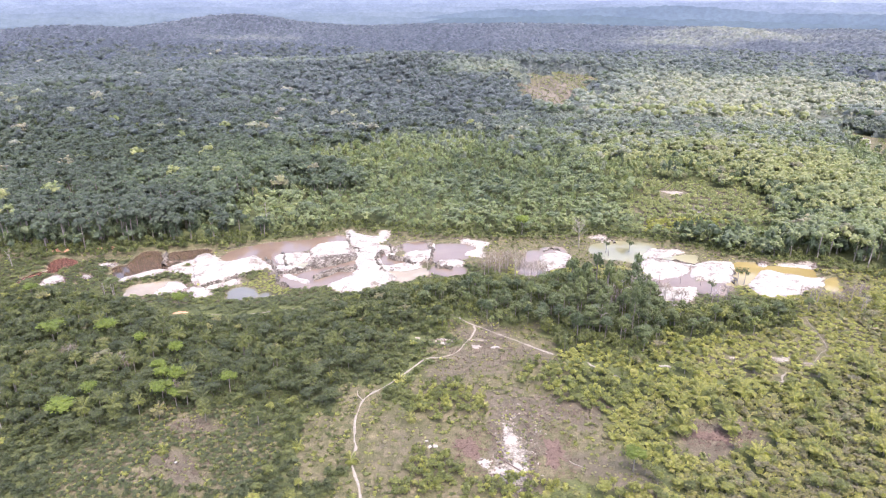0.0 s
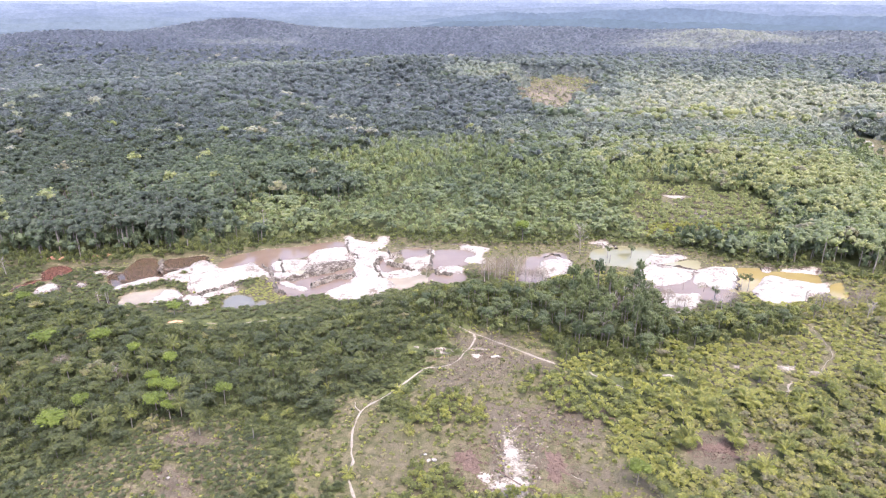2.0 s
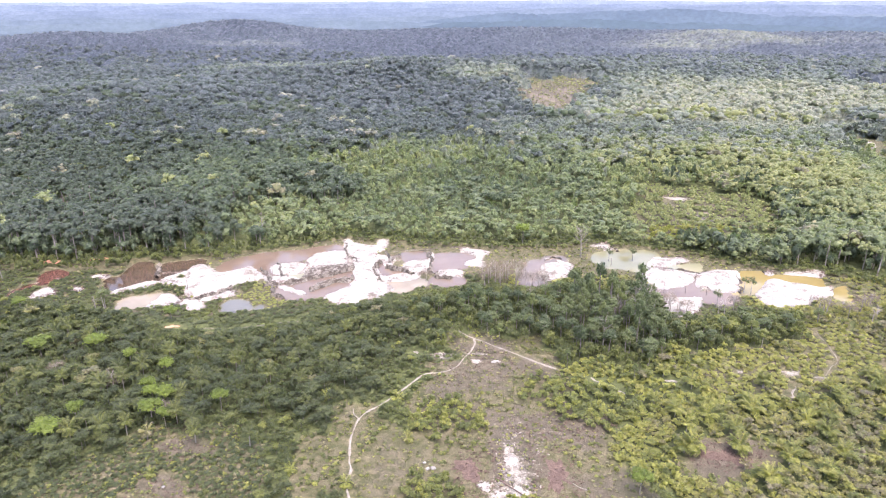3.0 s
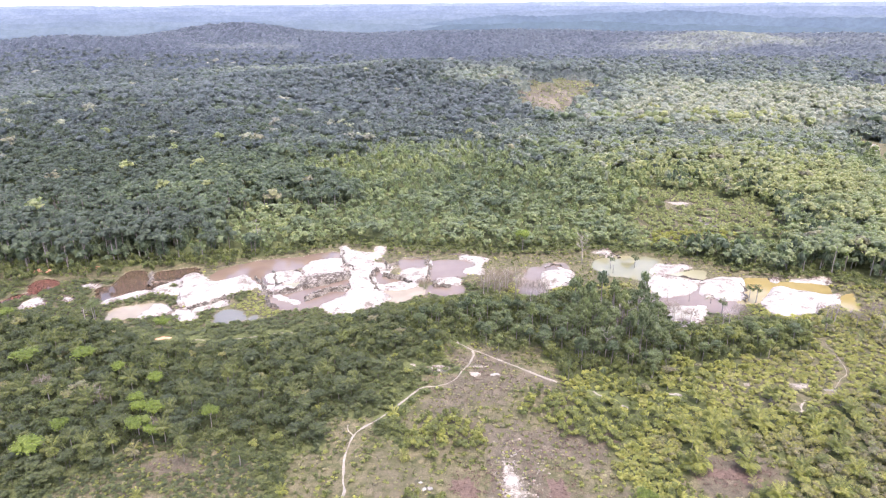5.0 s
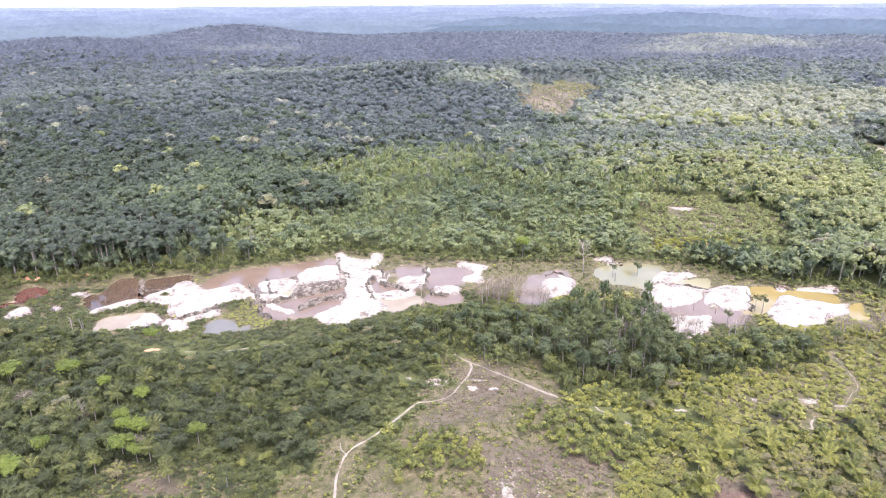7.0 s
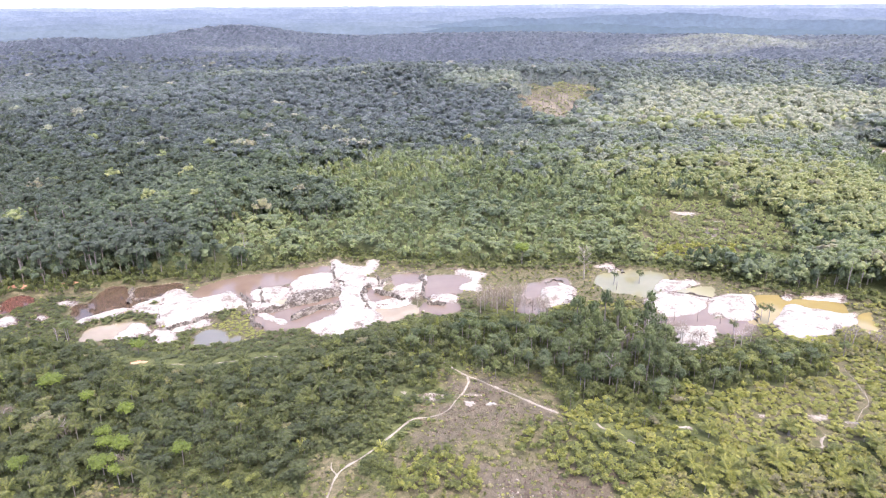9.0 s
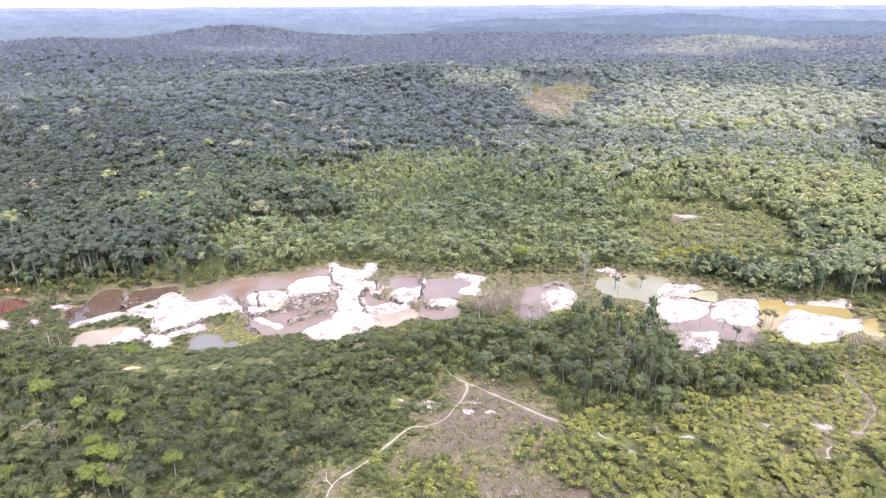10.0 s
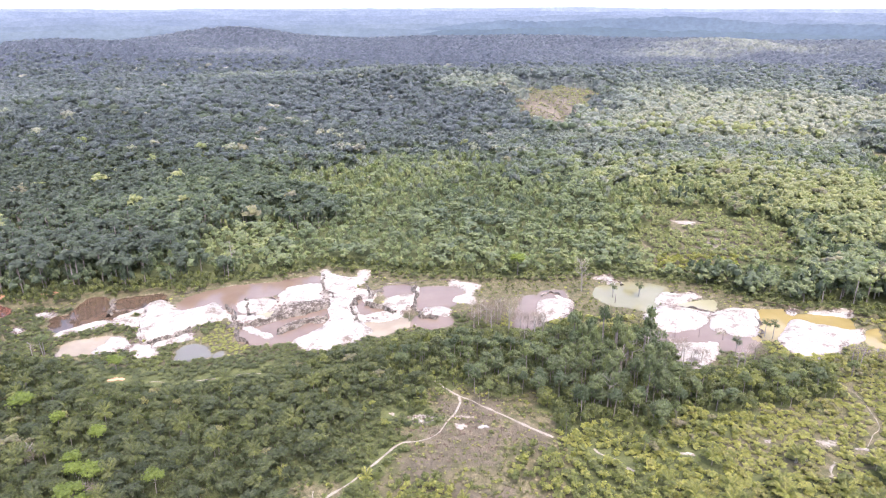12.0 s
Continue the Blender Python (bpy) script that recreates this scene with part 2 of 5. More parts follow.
# flooded pits and washed sand in plan: corners of their smooth outlines
PONDS = [
    ("red", [(-198, 288), (-202, 296), (-200, 304), (-193, 303), (-189, 298), (-191, 290), (-195, 285)]),
    ("red", [(-204, 272), (-204, 282), (-200, 287), (-197, 286), (-198, 281), (-201, 278)]),
    ("brown", [(-166, 286), (-169, 295), (-164, 298), (-165, 311), (-163, 316), (-156, 316), (-150, 306), (-149, 296), (-144, 287), (-152, 283), (-157, 279), (-163, 281)]),
    ("brown", [(-149, 299), (-151, 313), (-146, 316), (-133, 321), (-128, 314), (-127, 307), (-134, 303), (-138, 296), (-141, 292), (-146, 292)]),
    ("mauve", [(-121, 305), (-121, 315), (-116, 322), (-110, 326), (-103, 331), (-97, 328), (-94, 312), (-86, 297), (-92, 294), (-97, 300), (-109, 301)]),
    ("mauve", [(-100, 328), (-97, 333), (-85, 336), (-76, 342), (-64, 343), (-61, 334), (-70, 323), (-78, 320), (-85, 317), (-96, 315)]),
    ("beige", [(-149, 261), (-151, 268), (-149, 274), (-143, 276), (-135, 279), (-128, 275), (-124, 268), (-130, 265), (-134, 263), (-143, 261)]),
    ("dark", [(-103, 260), (-105, 268), (-102, 272), (-97, 272), (-93, 268), (-91, 262), (-96, 259)]),
    ("dark", [(-90, 264), (-87, 268), (-85, 265), (-86, 262), (-88, 261)]),
    ("mauve", [(-116, 270), (-112, 276), (-109, 277), (-108, 273), (-112, 270)]),
    ("mauve", [(-86, 278), (-86, 286), (-73, 296), (-62, 303), (-54, 310), (-51, 300), (-51, 289), (-59, 280), (-61, 275), (-67, 273), (-79, 272)]),
    ("green", [(-85, 300), (-78, 303), (-75, 299), (-81, 296)]),
    ("mauve", [(-33, 332), (-25, 334), (-17, 331), (-17, 322), (-27, 318), (-32, 322)]),
    ("mauve", [(-45, 319), (-35, 314), (-28, 309), (-23, 302), (-27, 298), (-36, 298), (-42, 306)]),
    ("beige", [(-40, 298), (-31, 294), (-23, 299), (-18, 297), (-17, 290), (-24, 283), (-30, 280), (-38, 287)]),
    ("mauve", [(-19, 318), (-15, 332), (0, 333), (7, 326), (5, 318), (0, 310), (-5, 308), (-16, 304)]),
    ("mauve", [(-15, 301), (-2, 304), (0, 293), (-8, 286), (-15, 291)]),
    ("clay", [(27, 308), (31, 322), (39, 323), (39, 305), (37, 291), (29, 287), (25, 293)]),
    ("clay", [(39, 315), (41, 328), (51, 329), (52, 319), (50, 311), (43, 310)]),
    ("grey", [(64, 327), (67, 334), (73, 338), (83, 340), (91, 340), (100, 336), (99, 326), (92, 315), (85, 306), (78, 310), (68, 314), (64, 321)]),
    ("green", [(97, 314), (111, 321), (117, 318), (113, 307), (104, 308), (97, 310)]),
    ("mauve", [(83, 288), (99, 293), (107, 302), (110, 299), (105, 283), (100, 276), (89, 276), (82, 280)]),
    ("mauve", [(106, 286), (116, 289), (122, 286), (116, 272), (105, 273), (103, 277)]),
    ("yellow", [(128, 301), (133, 311), (145, 312), (146, 307), (162, 307), (167, 301), (163, 292), (151, 294), (141, 294), (131, 281), (126, 281), (121, 285)]),
    ("yellow", [(166, 290), (169, 293), (175, 295), (171, 284), (167, 274), (162, 276), (163, 283)]),
]
MOUNDS = [  # kind, height, outline
    ("sand", 2.4, [(-127, 284), (-131, 297), (-134, 306), (-130, 312), (-123, 307), (-117, 302), (-111, 305), (-106, 310), (-101, 306), (-96, 297), (-99, 291), (-106, 288), (-108, 282), (-114, 276), (-120, 274), (-124, 277)]),
    ("sand", 1.0, [(-157, 276), (-158, 281), (-153, 286), (-147, 291), (-140, 292), (-134, 295), (-130, 295), (-127, 288), (-131, 286), (-139, 288), (-144, 285), (-150, 281), (-154, 278)]),
    ("sand", 0.8, [(-142, 294), (-141, 297), (-138, 301), (-134, 305), (-133, 300), (-137, 297), (-140, 292)]),
    ("sand", 0.7, [(-135, 270), (-134, 277), (-129, 275), (-124, 268), (-129, 266), (-134, 264), (-136, 265)]),
    ("sand", 0.8, [(-124, 270), (-116, 274), (-110, 279), (-105, 282), (-102, 276), (-110, 272), (-115, 270), (-111, 264), (-114, 261), (-119, 262)]),
    ("sand", 0.6, [(-97, 300), (-93, 297), (-86, 291), (-79, 285), (-73, 281), (-72, 277), (-81, 283), (-88, 288)]),
    ("sand", 0.9, [(-191, 270), (-193, 275), (-192, 281), (-190, 283), (-185, 280), (-182, 274), (-186, 272), (-188, 267)]),
    ("sand", 0.6, [(-179, 281), (-178, 284), (-174, 281), (-175, 278)]),
    ("sand", 0.6, [(-177, 296), (-174, 298), (-170, 297), (-171, 293), (-174, 293)]),
    ("sand", 0.9, [(-95, 310), (-92, 314), (-79, 315), (-76, 306), (-81, 301), (-90, 301)]),
    ("sand", 1.0, [(-79, 318), (-78, 324), (-75, 330), (-63, 334), (-59, 323), (-58, 315), (-62, 312), (-75, 310)]),
    ("spoil", 1.2, [(-77, 295), (-76, 301), (-75, 308), (-57, 317), (-53, 311), (-55, 309), (-62, 303), (-70, 297), (-79, 290), (-86, 286), (-86, 289), (-81, 292)]),
    ("sand", 0.6, [(-91, 297), (-86, 299), (-80, 297), (-80, 293), (-85, 290), (-89, 290)]),
    ("spoil", 0.9, [(-70, 283), (-70, 287), (-65, 294), (-59, 297), (-53, 297), (-54, 292), (-61, 293), (-66, 287), (-69, 282)]),
    ("sand", 1.9, [(-62, 334), (-65, 348), (-63, 351), (-60, 346), (-54, 343), (-47, 342), (-46, 349), (-42, 348), (-42, 336), (-45, 329), (-45, 319), (-43, 308), (-39, 301), (-32, 298), (-37, 292), (-32, 285), (-34, 281), (-38, 274), (-41, 276), (-46, 267), (-55, 269), (-61, 276), (-57, 283), (-53, 289), (-52, 300), (-57, 320)]),
    ("sand", 0.7, [(-46, 327), (-40, 327), (-35, 322), (-36, 314), (-41, 316), (-45, 320)]),
    ("sand", 0.7, [(-37, 298), (-34, 302), (-29, 304), (-21, 303), (-24, 297), (-32, 294)]),
    ("sand", 1.0, [(-31, 313), (-27, 320), (-18, 323), (-17, 333), (-16, 324), (-18, 309), (-22, 303), (-28, 307)]),
    ("sand", 0.9, [(-1, 333), (-1, 339), (5, 337), (13, 334), (9, 324), (10, 313), (1, 315), (1, 320), (6, 325), (4, 330)]),
    ("sand", 0.5, [(-12, 302), (-12, 309), (-2, 308), (-2, 301), (-8, 303)]),
    ("sand", 1.2, [(37, 309), (39, 317), (48, 318), (48, 304), (40, 296), (38, 302)]),
    ("sand", 1.3, [(81, 303), (85, 307), (91, 312), (102, 311), (107, 301), (100, 292), (88, 289), (83, 294)]),
    ("sand", 0.7, [(91, 318), (94, 324), (98, 329), (104, 326), (109, 328), (111, 322), (100, 317), (97, 314), (107, 308), (111, 307), (109, 303), (101, 308), (93, 313)]),
    ("sand", 1.2, [(106, 292), (112, 306), (117, 309), (123, 311), (131, 310), (127, 298), (122, 286), (115, 286), (110, 289)]),
    ("sand", 1.1, [(81, 273), (83, 278), (98, 279), (104, 278), (98, 266), (91, 259), (83, 258), (83, 267)]),
    ("sand", 1.6, [(129, 281), (137, 294), (144, 301), (151, 297), (160, 293), (166, 292), (162, 283), (148, 274), (136, 265), (131, 264), (130, 271)]),
    ("sand", 0.6, [(143, 308), (147, 312), (147, 307), (145, 305)]),
    ("sand", 0.5, [(154, 309), (162, 309), (169, 311), (171, 307), (168, 304), (162, 306), (154, 307)]),
    ("sand", 0.6, [(67, 343), (75, 347), (77, 341), (75, 336), (72, 342)]),
    ("sand", 0.5, [(47, 323), (53, 316), (51, 306), (47, 301), (48, 311)]),
    ("sand", 0.6, [(159, 273), (166, 276), (167, 273), (161, 269)]),
]


def curve_through(pts, n=14):
    P = np.array(pts, float)
    out = []
    for i in range(len(P) - 1):
        p0, p1, p2, p3 = P[max(i - 1, 0)], P[i], P[i + 1], P[min(i + 2, len(P) - 1)]
        for t in np.linspace(0, 1, n, endpoint=False):
            out.append(0.5 * (2 * p1 + (p2 - p0) * t + (2 * p0 - 5 * p1 + 4 * p2 - p3) * t * t + (3 * p1 - p0 - 3 * p2 + p3) * t ** 3))
    return np.array(out + [P[-1]])


def within(x, y, corners, seed):
    """Metres from the ragged rim of an outline: above 0 inside, below 0 outside."""
    k = len(corners)
    C = curve_through([corners[i % k] for i in range(-1, k + 2)], 5)[5:-6]
    A, B = C, np.roll(C, -1, axis=0)
    best, odd = np.full(x.shape, 1e9), np.zeros(x.shape, bool)
    for (x0, y0), (x1, y1) in zip(A, B):
        t = np.clip(((x - x0) * (x1 - x0) + (y - y0) * (y1 - y0)) / ((x1 - x0) ** 2 + (y1 - y0) ** 2 + 1e-9), 0, 1)
        best = np.minimum(best, np.hypot(x - x0 - t * (x1 - x0), y - y0 - t * (y1 - y0)))
        if y0 != y1:
            odd ^= ((y0 > y) != (y1 > y)) & (x < (x1 - x0) * (y - y0) / (y1 - y0) + x0)
    return np.where(odd, best, -best) + 2.4 * (fbm(x, y, 6, 300 + seed) - .5) + 0.8 * (vnoise(x, y, 1.3, 340 + seed) - .5)


CELL, WEST, SOUTH = 0.6, -226.0, 236.0
FX, FY = np.meshgrid(WEST + CELL * np.arange(720), SOUTH + CELL * np.arange(220))


def field_of(outlines, first):
    """The greatest of all outlines' fields on one raster, and each one's own stretch of it."""
    whole, own = np.full(FX.shape, -9.0), []
    for k, corners in enumerate(outlines):
        P = np.array(corners)
        j0, i0 = ((P.min(0) - 8 - (WEST, SOUTH)) / CELL).astype(int).clip(0)
        j1, i1 = ((P.max(0) + 8 - (WEST, SOUTH)) / CELL).astype(int) + 1
        f = within(FX[i0:i1, j0:j1], FY[i0:i1, j0:j1], corners, first + k)
        whole[i0:i1, j0:j1] = np.maximum(whole[i0:i1, j0:j1], f)
        own.append((FX[i0:i1, j0:j1], FY[i0:i1, j0:j1], f))
    return whole.clip(-9, 30), own


POND_RASTER, POND_OWN = field_of([o for _, o in PONDS], 0)
MOUND_RASTER, MOUND_OWN = field_of([o for _, _, o in MOUNDS], 40)


def looked_up(raster, x, y):
    u, v = (np.asarray(x, float) - WEST) / CELL, (np.asarray(y, float) - SOUTH) / CELL
    out = (u < 0) | (v < 0) | (u > raster.shape[1] - 2) | (v > raster.shape[0] - 2)
    u, v = u.clip(0, raster.shape[1] - 2), v.clip(0, raster.shape[0] - 2)
    j, i = u.astype(int), v.astype(int)
    a, b = u - j, v - i
    f = (raster[i, j] * (1 - a) + raster[i, j + 1] * a) * (1 - b) + (raster[i + 1, j] * (1 - a) + raster[i + 1, j + 1] * a) * b
    return np.where(out, -9.0, f)


def pond_field(x, y):
    return looked_up(POND_RASTER, x, y)


def heap_field(x, y):
    return looked_up(MOUND_RASTER, x, y)


def terrain(x, y):
    x, y = np.asarray(x, float), np.asarray(y, float)
    z = np.zeros(np.broadcast(x, y).shape)
    for cx, cy, h, sx, sy in HILLS:
        z = z + h * np.exp(-((x - cx) / sx) ** 2 - ((y - cy) / sy) ** 2)
    away = smooth(380, 800, y) + smooth(-100, -500, y)
    z = z * smooth(330, 480, y) + away * (10 * (fbm(x, y, 260, 3) - 0.45) + 14 * (fbm(x, y, 900, 4) - 0.5) * smooth(900, 2000, y))
    z = z - 14 * smooth(2350, 2600, y)
    basin = in_basin(x, y)
    z = z + (0.9 + 0.9 * fbm(x, y, 14, 5)) * smooth(6, -8, basin)
    z = z + 0.35 * fbm(x, y, 5, 6) * smooth(-2, 3, basin)
    dig = smooth(-0.4, 1.6, pond_field(x, y))
    return z * (1 - dig) - 0.9 * dig


# ---------- mesh helpers ----------
def mesh_of(name, V, F, mat, flat=True, tone=None):
    V, F = np.asarray(V, np.float32), np.asarray(F, np.int32)
    me = bpy.data.meshes.new(name)
    n, k = F.shape
    me.vertices.add(len(V))
    me.vertices.foreach_set("co", V.ravel())
    me.loops.add(n * k)
    me.loops.foreach_set("vertex_index", F.ravel())
    me.polygons.add(n)
    me.polygons.foreach_set("loop_start", np.arange(0, n * k, k, dtype=np.int32))
    if tone is not None:
        a = me.attributes.new("tone", "FLOAT", "POINT")
        a.data.foreach_set("value", np.broadcast_to(np.asarray(tone, np.float32), (len(V),)).copy())
    me.update(calc_edges=True)
    if flat:
        me.shade_flat()
    else:
        me.shade_smooth()
    me.materials.append(mat)
    return me


def child(name, me, parent, label=""):
    ob = new(name, me)
    ob.parent = parent
    if label:
        ob["label"] = label
    return ob


def ico(sub):
    bm = bmesh.new()
    bmesh.ops.create_icosphere(bm, subdivisions=sub, radius=1)
    V = np.array([v.co for v in bm.verts])
    F = np.array([[v.index for v in f.verts] for f in bm.faces])
    bm.free()
    return V, F


ICO1, ICO2 = ico(1), ico(2)


def crown(rng, R, H, lobes, cards, size, base=ICO1, half=False, up=0.25, core=0.72, face=0.75):
    """A crown of foliage lobes with loose leaf clumps on them; its middle at 0, R across and H deep (half sizes)."""
    Vs, Fs, n = [], [], 0
    cs, rs = [], []
    for i in range(lobes):
        a = i * 2.39996 + rng.uniform(-.4, .4)
        q = math.sqrt((i + 0.35) / lobes) * 0.72
        c = np.array([math.cos(a) * q * R, math.sin(a) * q * R, (math.sqrt(max(0, 1 - q * q)) - 0.45 - rng.uniform(0, .8) * q) * H])
        r = R * rng.uniform(0.32, 0.52) * (1.1 if lobes < 5 else 1.0)
        cs.append(c), rs.append(r)
        V, F = base
        W = V * (1 + rng.uniform(-0.28, 0.28, (len(V), 1)))
        W = W * np.array([r, r, min(r, H) * 0.8]) * core + c
        if half:
            F = F[V[F].mean(1)[:, 2] > -0.25]
        Vs.append(W), Fs.append(F + n)
        n += len(V)
    if cards:
        pick = rng.integers(0, lobes, cards)
        d = rng.normal(size=(cards, 3)) + np.array([0, 0, up * 2])
        d /= np.linalg.norm(d, axis=1)[:, None]
        r = np.array(rs)[pick]
        p = np.array(cs)[pick] + d * np.stack([r, r, np.minimum(r, H) * 0.8], 1) * rng.uniform(0.78, 1.28, (cards, 1))
        nn = d * 0.5 + np.array([0, 0, face]) + rng.normal(size=(cards, 3)) * 0.42
        nn /= np.linalg.norm(nn, axis=1)[:, None]
        t = np.cross(nn, rng.normal(size=(cards, 3)))
        t /= np.linalg.norm(t, axis=1)[:, None] + 1e-6
        b = np.cross(nn, t)
        s = size * rng.uniform(0.55, 1.3, (cards, 1))
        tri = np.stack([p + t * s, p - t * s * rng.uniform(.3, .8, (cards, 1)) + b * s * .8, p - t * s * .4 - b * s * rng.uniform(.5, 1, (cards, 1))], 1)
        Vs.append(tri.reshape(-1, 3))
        Fs.append(np.arange(cards * 3).reshape(-1, 3) + n)
    return np.concatenate(Vs), np.concatenate(Fs)


def tube(points, radii, sides=6):
    V, F = [], []
    pts = [np.array(p, float) for p in points]
    for i, (p, r) in enumerate(zip(pts, radii)):
        d = pts[min(i + 1, len(pts) - 1)] - pts[max(i - 1, 0)]
        d /= np.linalg.norm(d) + 1e-9
        a = np.cross(d, (1, 0.3, 0) if abs(d[2]) > 0.7 else (0, 0, 1))
        a /= np.linalg.norm(a)
        b = np.cross(d, a)
        for k in range(sides):
            th = 2 * math.pi * k / sides
            V.append(p + (a * math.cos(th) + b * math.sin(th)) * r)
        if i:
            o = (i - 1) * sides
            for k in range(sides):
                k2 = (k + 1) % sides
                F += [(o + k, o + k2, o + sides + k2), (o + k, o + sides + k2, o + sides + k)]
    o = (len(pts) - 1) * sides
    for k in range(1, sides - 1):
        F.append((o, o + k, o + k + 1))
    return np.array(V), np.array(F)


def joined(parts):
    Vs, Fs, n = [], [], 0
    for V, F in parts:
        Vs.append(V), Fs.append(F + n)
        n += len(V)
    return np.concatenate(Vs), np.concatenate(Fs)


def trunk_with_limbs(rng, H, r, spread, limbs):
    lean = rng.uniform(-.05, .05, 2) * H
    top = np.array([lean[0], lean[1], H])
    parts = [tube([(0, 0, -0.4), (lean[0] * .2, lean[1] * .2, H * .35), (lean[0] * .6, lean[1] * .6, H * .7), top], [r * 1.25, r, r * .75, r * .4], 6)]
    for i in range(limbs):
        f = rng.uniform(.55, .9)
        a = i * 2.4 + rng.uniform(-.5, .5)
        s = np.array([lean[0] * f, lean[1] * f, H * f])
        e = s + np.array([math.cos(a) * spread * .6, math.sin(a) * spread * .6, H * .22])
        parts.append(tube([s, (s + e) / 2 + (0, 0, -.1), e], [r * .45, r * .3, r * .12], 4))
    return joined(parts)


def scattered(name, protos, rows, mat, label, category, tone=True, flat=True):
    """One object of many plants: rows of x, y, z, size across, size up, turn, tone."""
    rows = np.asarray(rows, float)
    Vs, Fs, Ts, n = [], [], [], 0
    for j, (V, F) in enumerate(protos):
        r = rows[j::len(protos)]
        if not len(r):
            continue
        c, s = np.cos(r[:, 5])[:, None], np.sin(r[:, 5])[:, None]
        W = np.stack([(V[:, 0] * c - V[:, 1] * s) * r[:, 3:4] + r[:, 0:1],
                      (V[:, 0] * s + V[:, 1] * c) * r[:, 3:4] + r[:, 1:2],
                      V[:, 2] * r[:, 4:5] + r[:, 2:3]], 2)
        Vs.append(W.reshape(-1, 3))
        Fs.append((F[None] + (np.arange(len(r)) * len(V))[:, None, None] + n).reshape(-1, 3))
        Ts.append(np.repeat(r[:, 6], len(V)))
        n += len(r) * len(V)
    me = mesh_of(name, np.concatenate(Vs), np.concatenate(Fs), mat, flat, np.concatenate(Ts) if tone else None)
    return tagged(new(name, me), label, category, kind="stuff")


# ---------- the ground: one sheet to the horizon ----------
def steps(*spans):
    out = [spans[0][0]]
    for a, b, n in spans:
        out += list(np.linspace(a, b, n + 1)[1:])
    return np.array(out)


def ground_sheet():
    gx = steps((-4900, -1500, 14), (-1500, -500, 25), (-500, -235, 32), (-235, 200, 180), (200, 500, 36), (500, 1500, 25), (1500, 4900, 14))
    gy = steps((-1500, 100, 16), (100, 250, 46), (250, 365, 76), (365, 700, 56), (700, 2000, 65), (2000, 4930, 40))
    X, Y = np.meshgrid(gx, gy)
    Z = terrain(X, Y)
    nx, ny = len(gx), len(gy)
    i = np.arange(nx * ny).reshape(ny, nx)
    F = np.stack([i[:-1, :-1], i[:-1, 1:], i[1:, 1:], i[1:, :-1]], 2).reshape(-1, 4)
    me = mesh_of("ground", np.stack([X, Y, Z], 2).reshape(-1, 3), F, GROUND, False)
    x, y = X.ravel(), Y.ravel()
    basin = in_basin(x, y)
    wet = smooth(-2.0, 0.0, pond_field(x, y))
    pale = smooth(-2.0, 0.6, heap_field(x, y))
    soil = np.zeros(len(x))
    wx, wy = drift(x, y)
    for o in BARE:
        soil = np.maximum(soil, smooth(-0.3, 0.35, oval(wx, wy, *o[:5], .2, int(o[0]) % 17)) * o[5])
    grass = smooth(-6, 4, basin)
    worked = np.maximum(oval(x, y, -55, 306, 95, 48), oval(x, y, 122, 298, 58, 36))
    soil = np.maximum(soil, 0.16 * smooth(-0.1, 0.3, worked) * smooth(0, 8, basin) * smooth(-0.1, 0.15, -oval(x, y, -91, 278, 9, 11)))
    for o in BLEACHED:
        pale = np.maximum(pale, .60 * smooth(-0.5, 0.5, oval(wx, wy, *o)))
    for o in OPEN + STRAW + FAR_OPEN:
        grass = np.maximum(grass, smooth(-0.2, 0.2, oval(wx, wy, *o)))
    col = me.attributes.new("cover", "FLOAT_COLOR", "POINT")
    col.data.foreach_set("color", np.stack([np.maximum(pale * .9, wet * 0.40), soil, grass, np.ones(len(x))], 1).astype(np.float32).ravel())
    return tagged(new("ground", me), "rainforest ground with grass, bare soil and sand", "ground", kind="structure")


BARE = [(14, 166, 11, 24, 0, 1.0), (75, 167, 12, 7, -10, 1.0), (-81, 166, 10, 5, 0, .7), (-79, 148, 11, 6, 0, .7), (6, 226, 12, 11, 0, .7),
        (30, 180, 18, 8, 0, .7), (22, 214, 11, 9, 0, .7), (-20, 163, 12, 16, 0, .45), (0, 205, 16, 14, 0, .6), (138, 430, 13, 6, 0, .5), (142, 404, 38, 46, 0, .3), (118, 890, 40, 90, 0, .8), (160, 985, 40, 60, 0, .4),
        (150, 396, 9, 4, 0, .6), (600, 985, 45, 40, 0, .9), (40, 150, 16, 12, 0, .6)]
OPEN = [(10, 207, 26, 32), (3, 166, 39, 32), (-36, 168, 13, 22), (-84, 154, 27, 24), (14, 166, 20, 30), (75, 167, 14, 9)]
STRAW = [(118, 213, 36, 16), (140, 232, 14, 18)]
FAR_OPEN = [(600, 975, 55, 60), (142, 404, 44, 54), (112, 875, 42, 115), (158, 985, 42, 62), (357, 590, 20, 70)]
BLEACHED = [(13, 160, 5, 22), (10, 150, 6, 8), (-2, 222, 14, 4), (114, 213, 8, 3), (138, 430, 12, 5), (143, 388, 16, 8)]

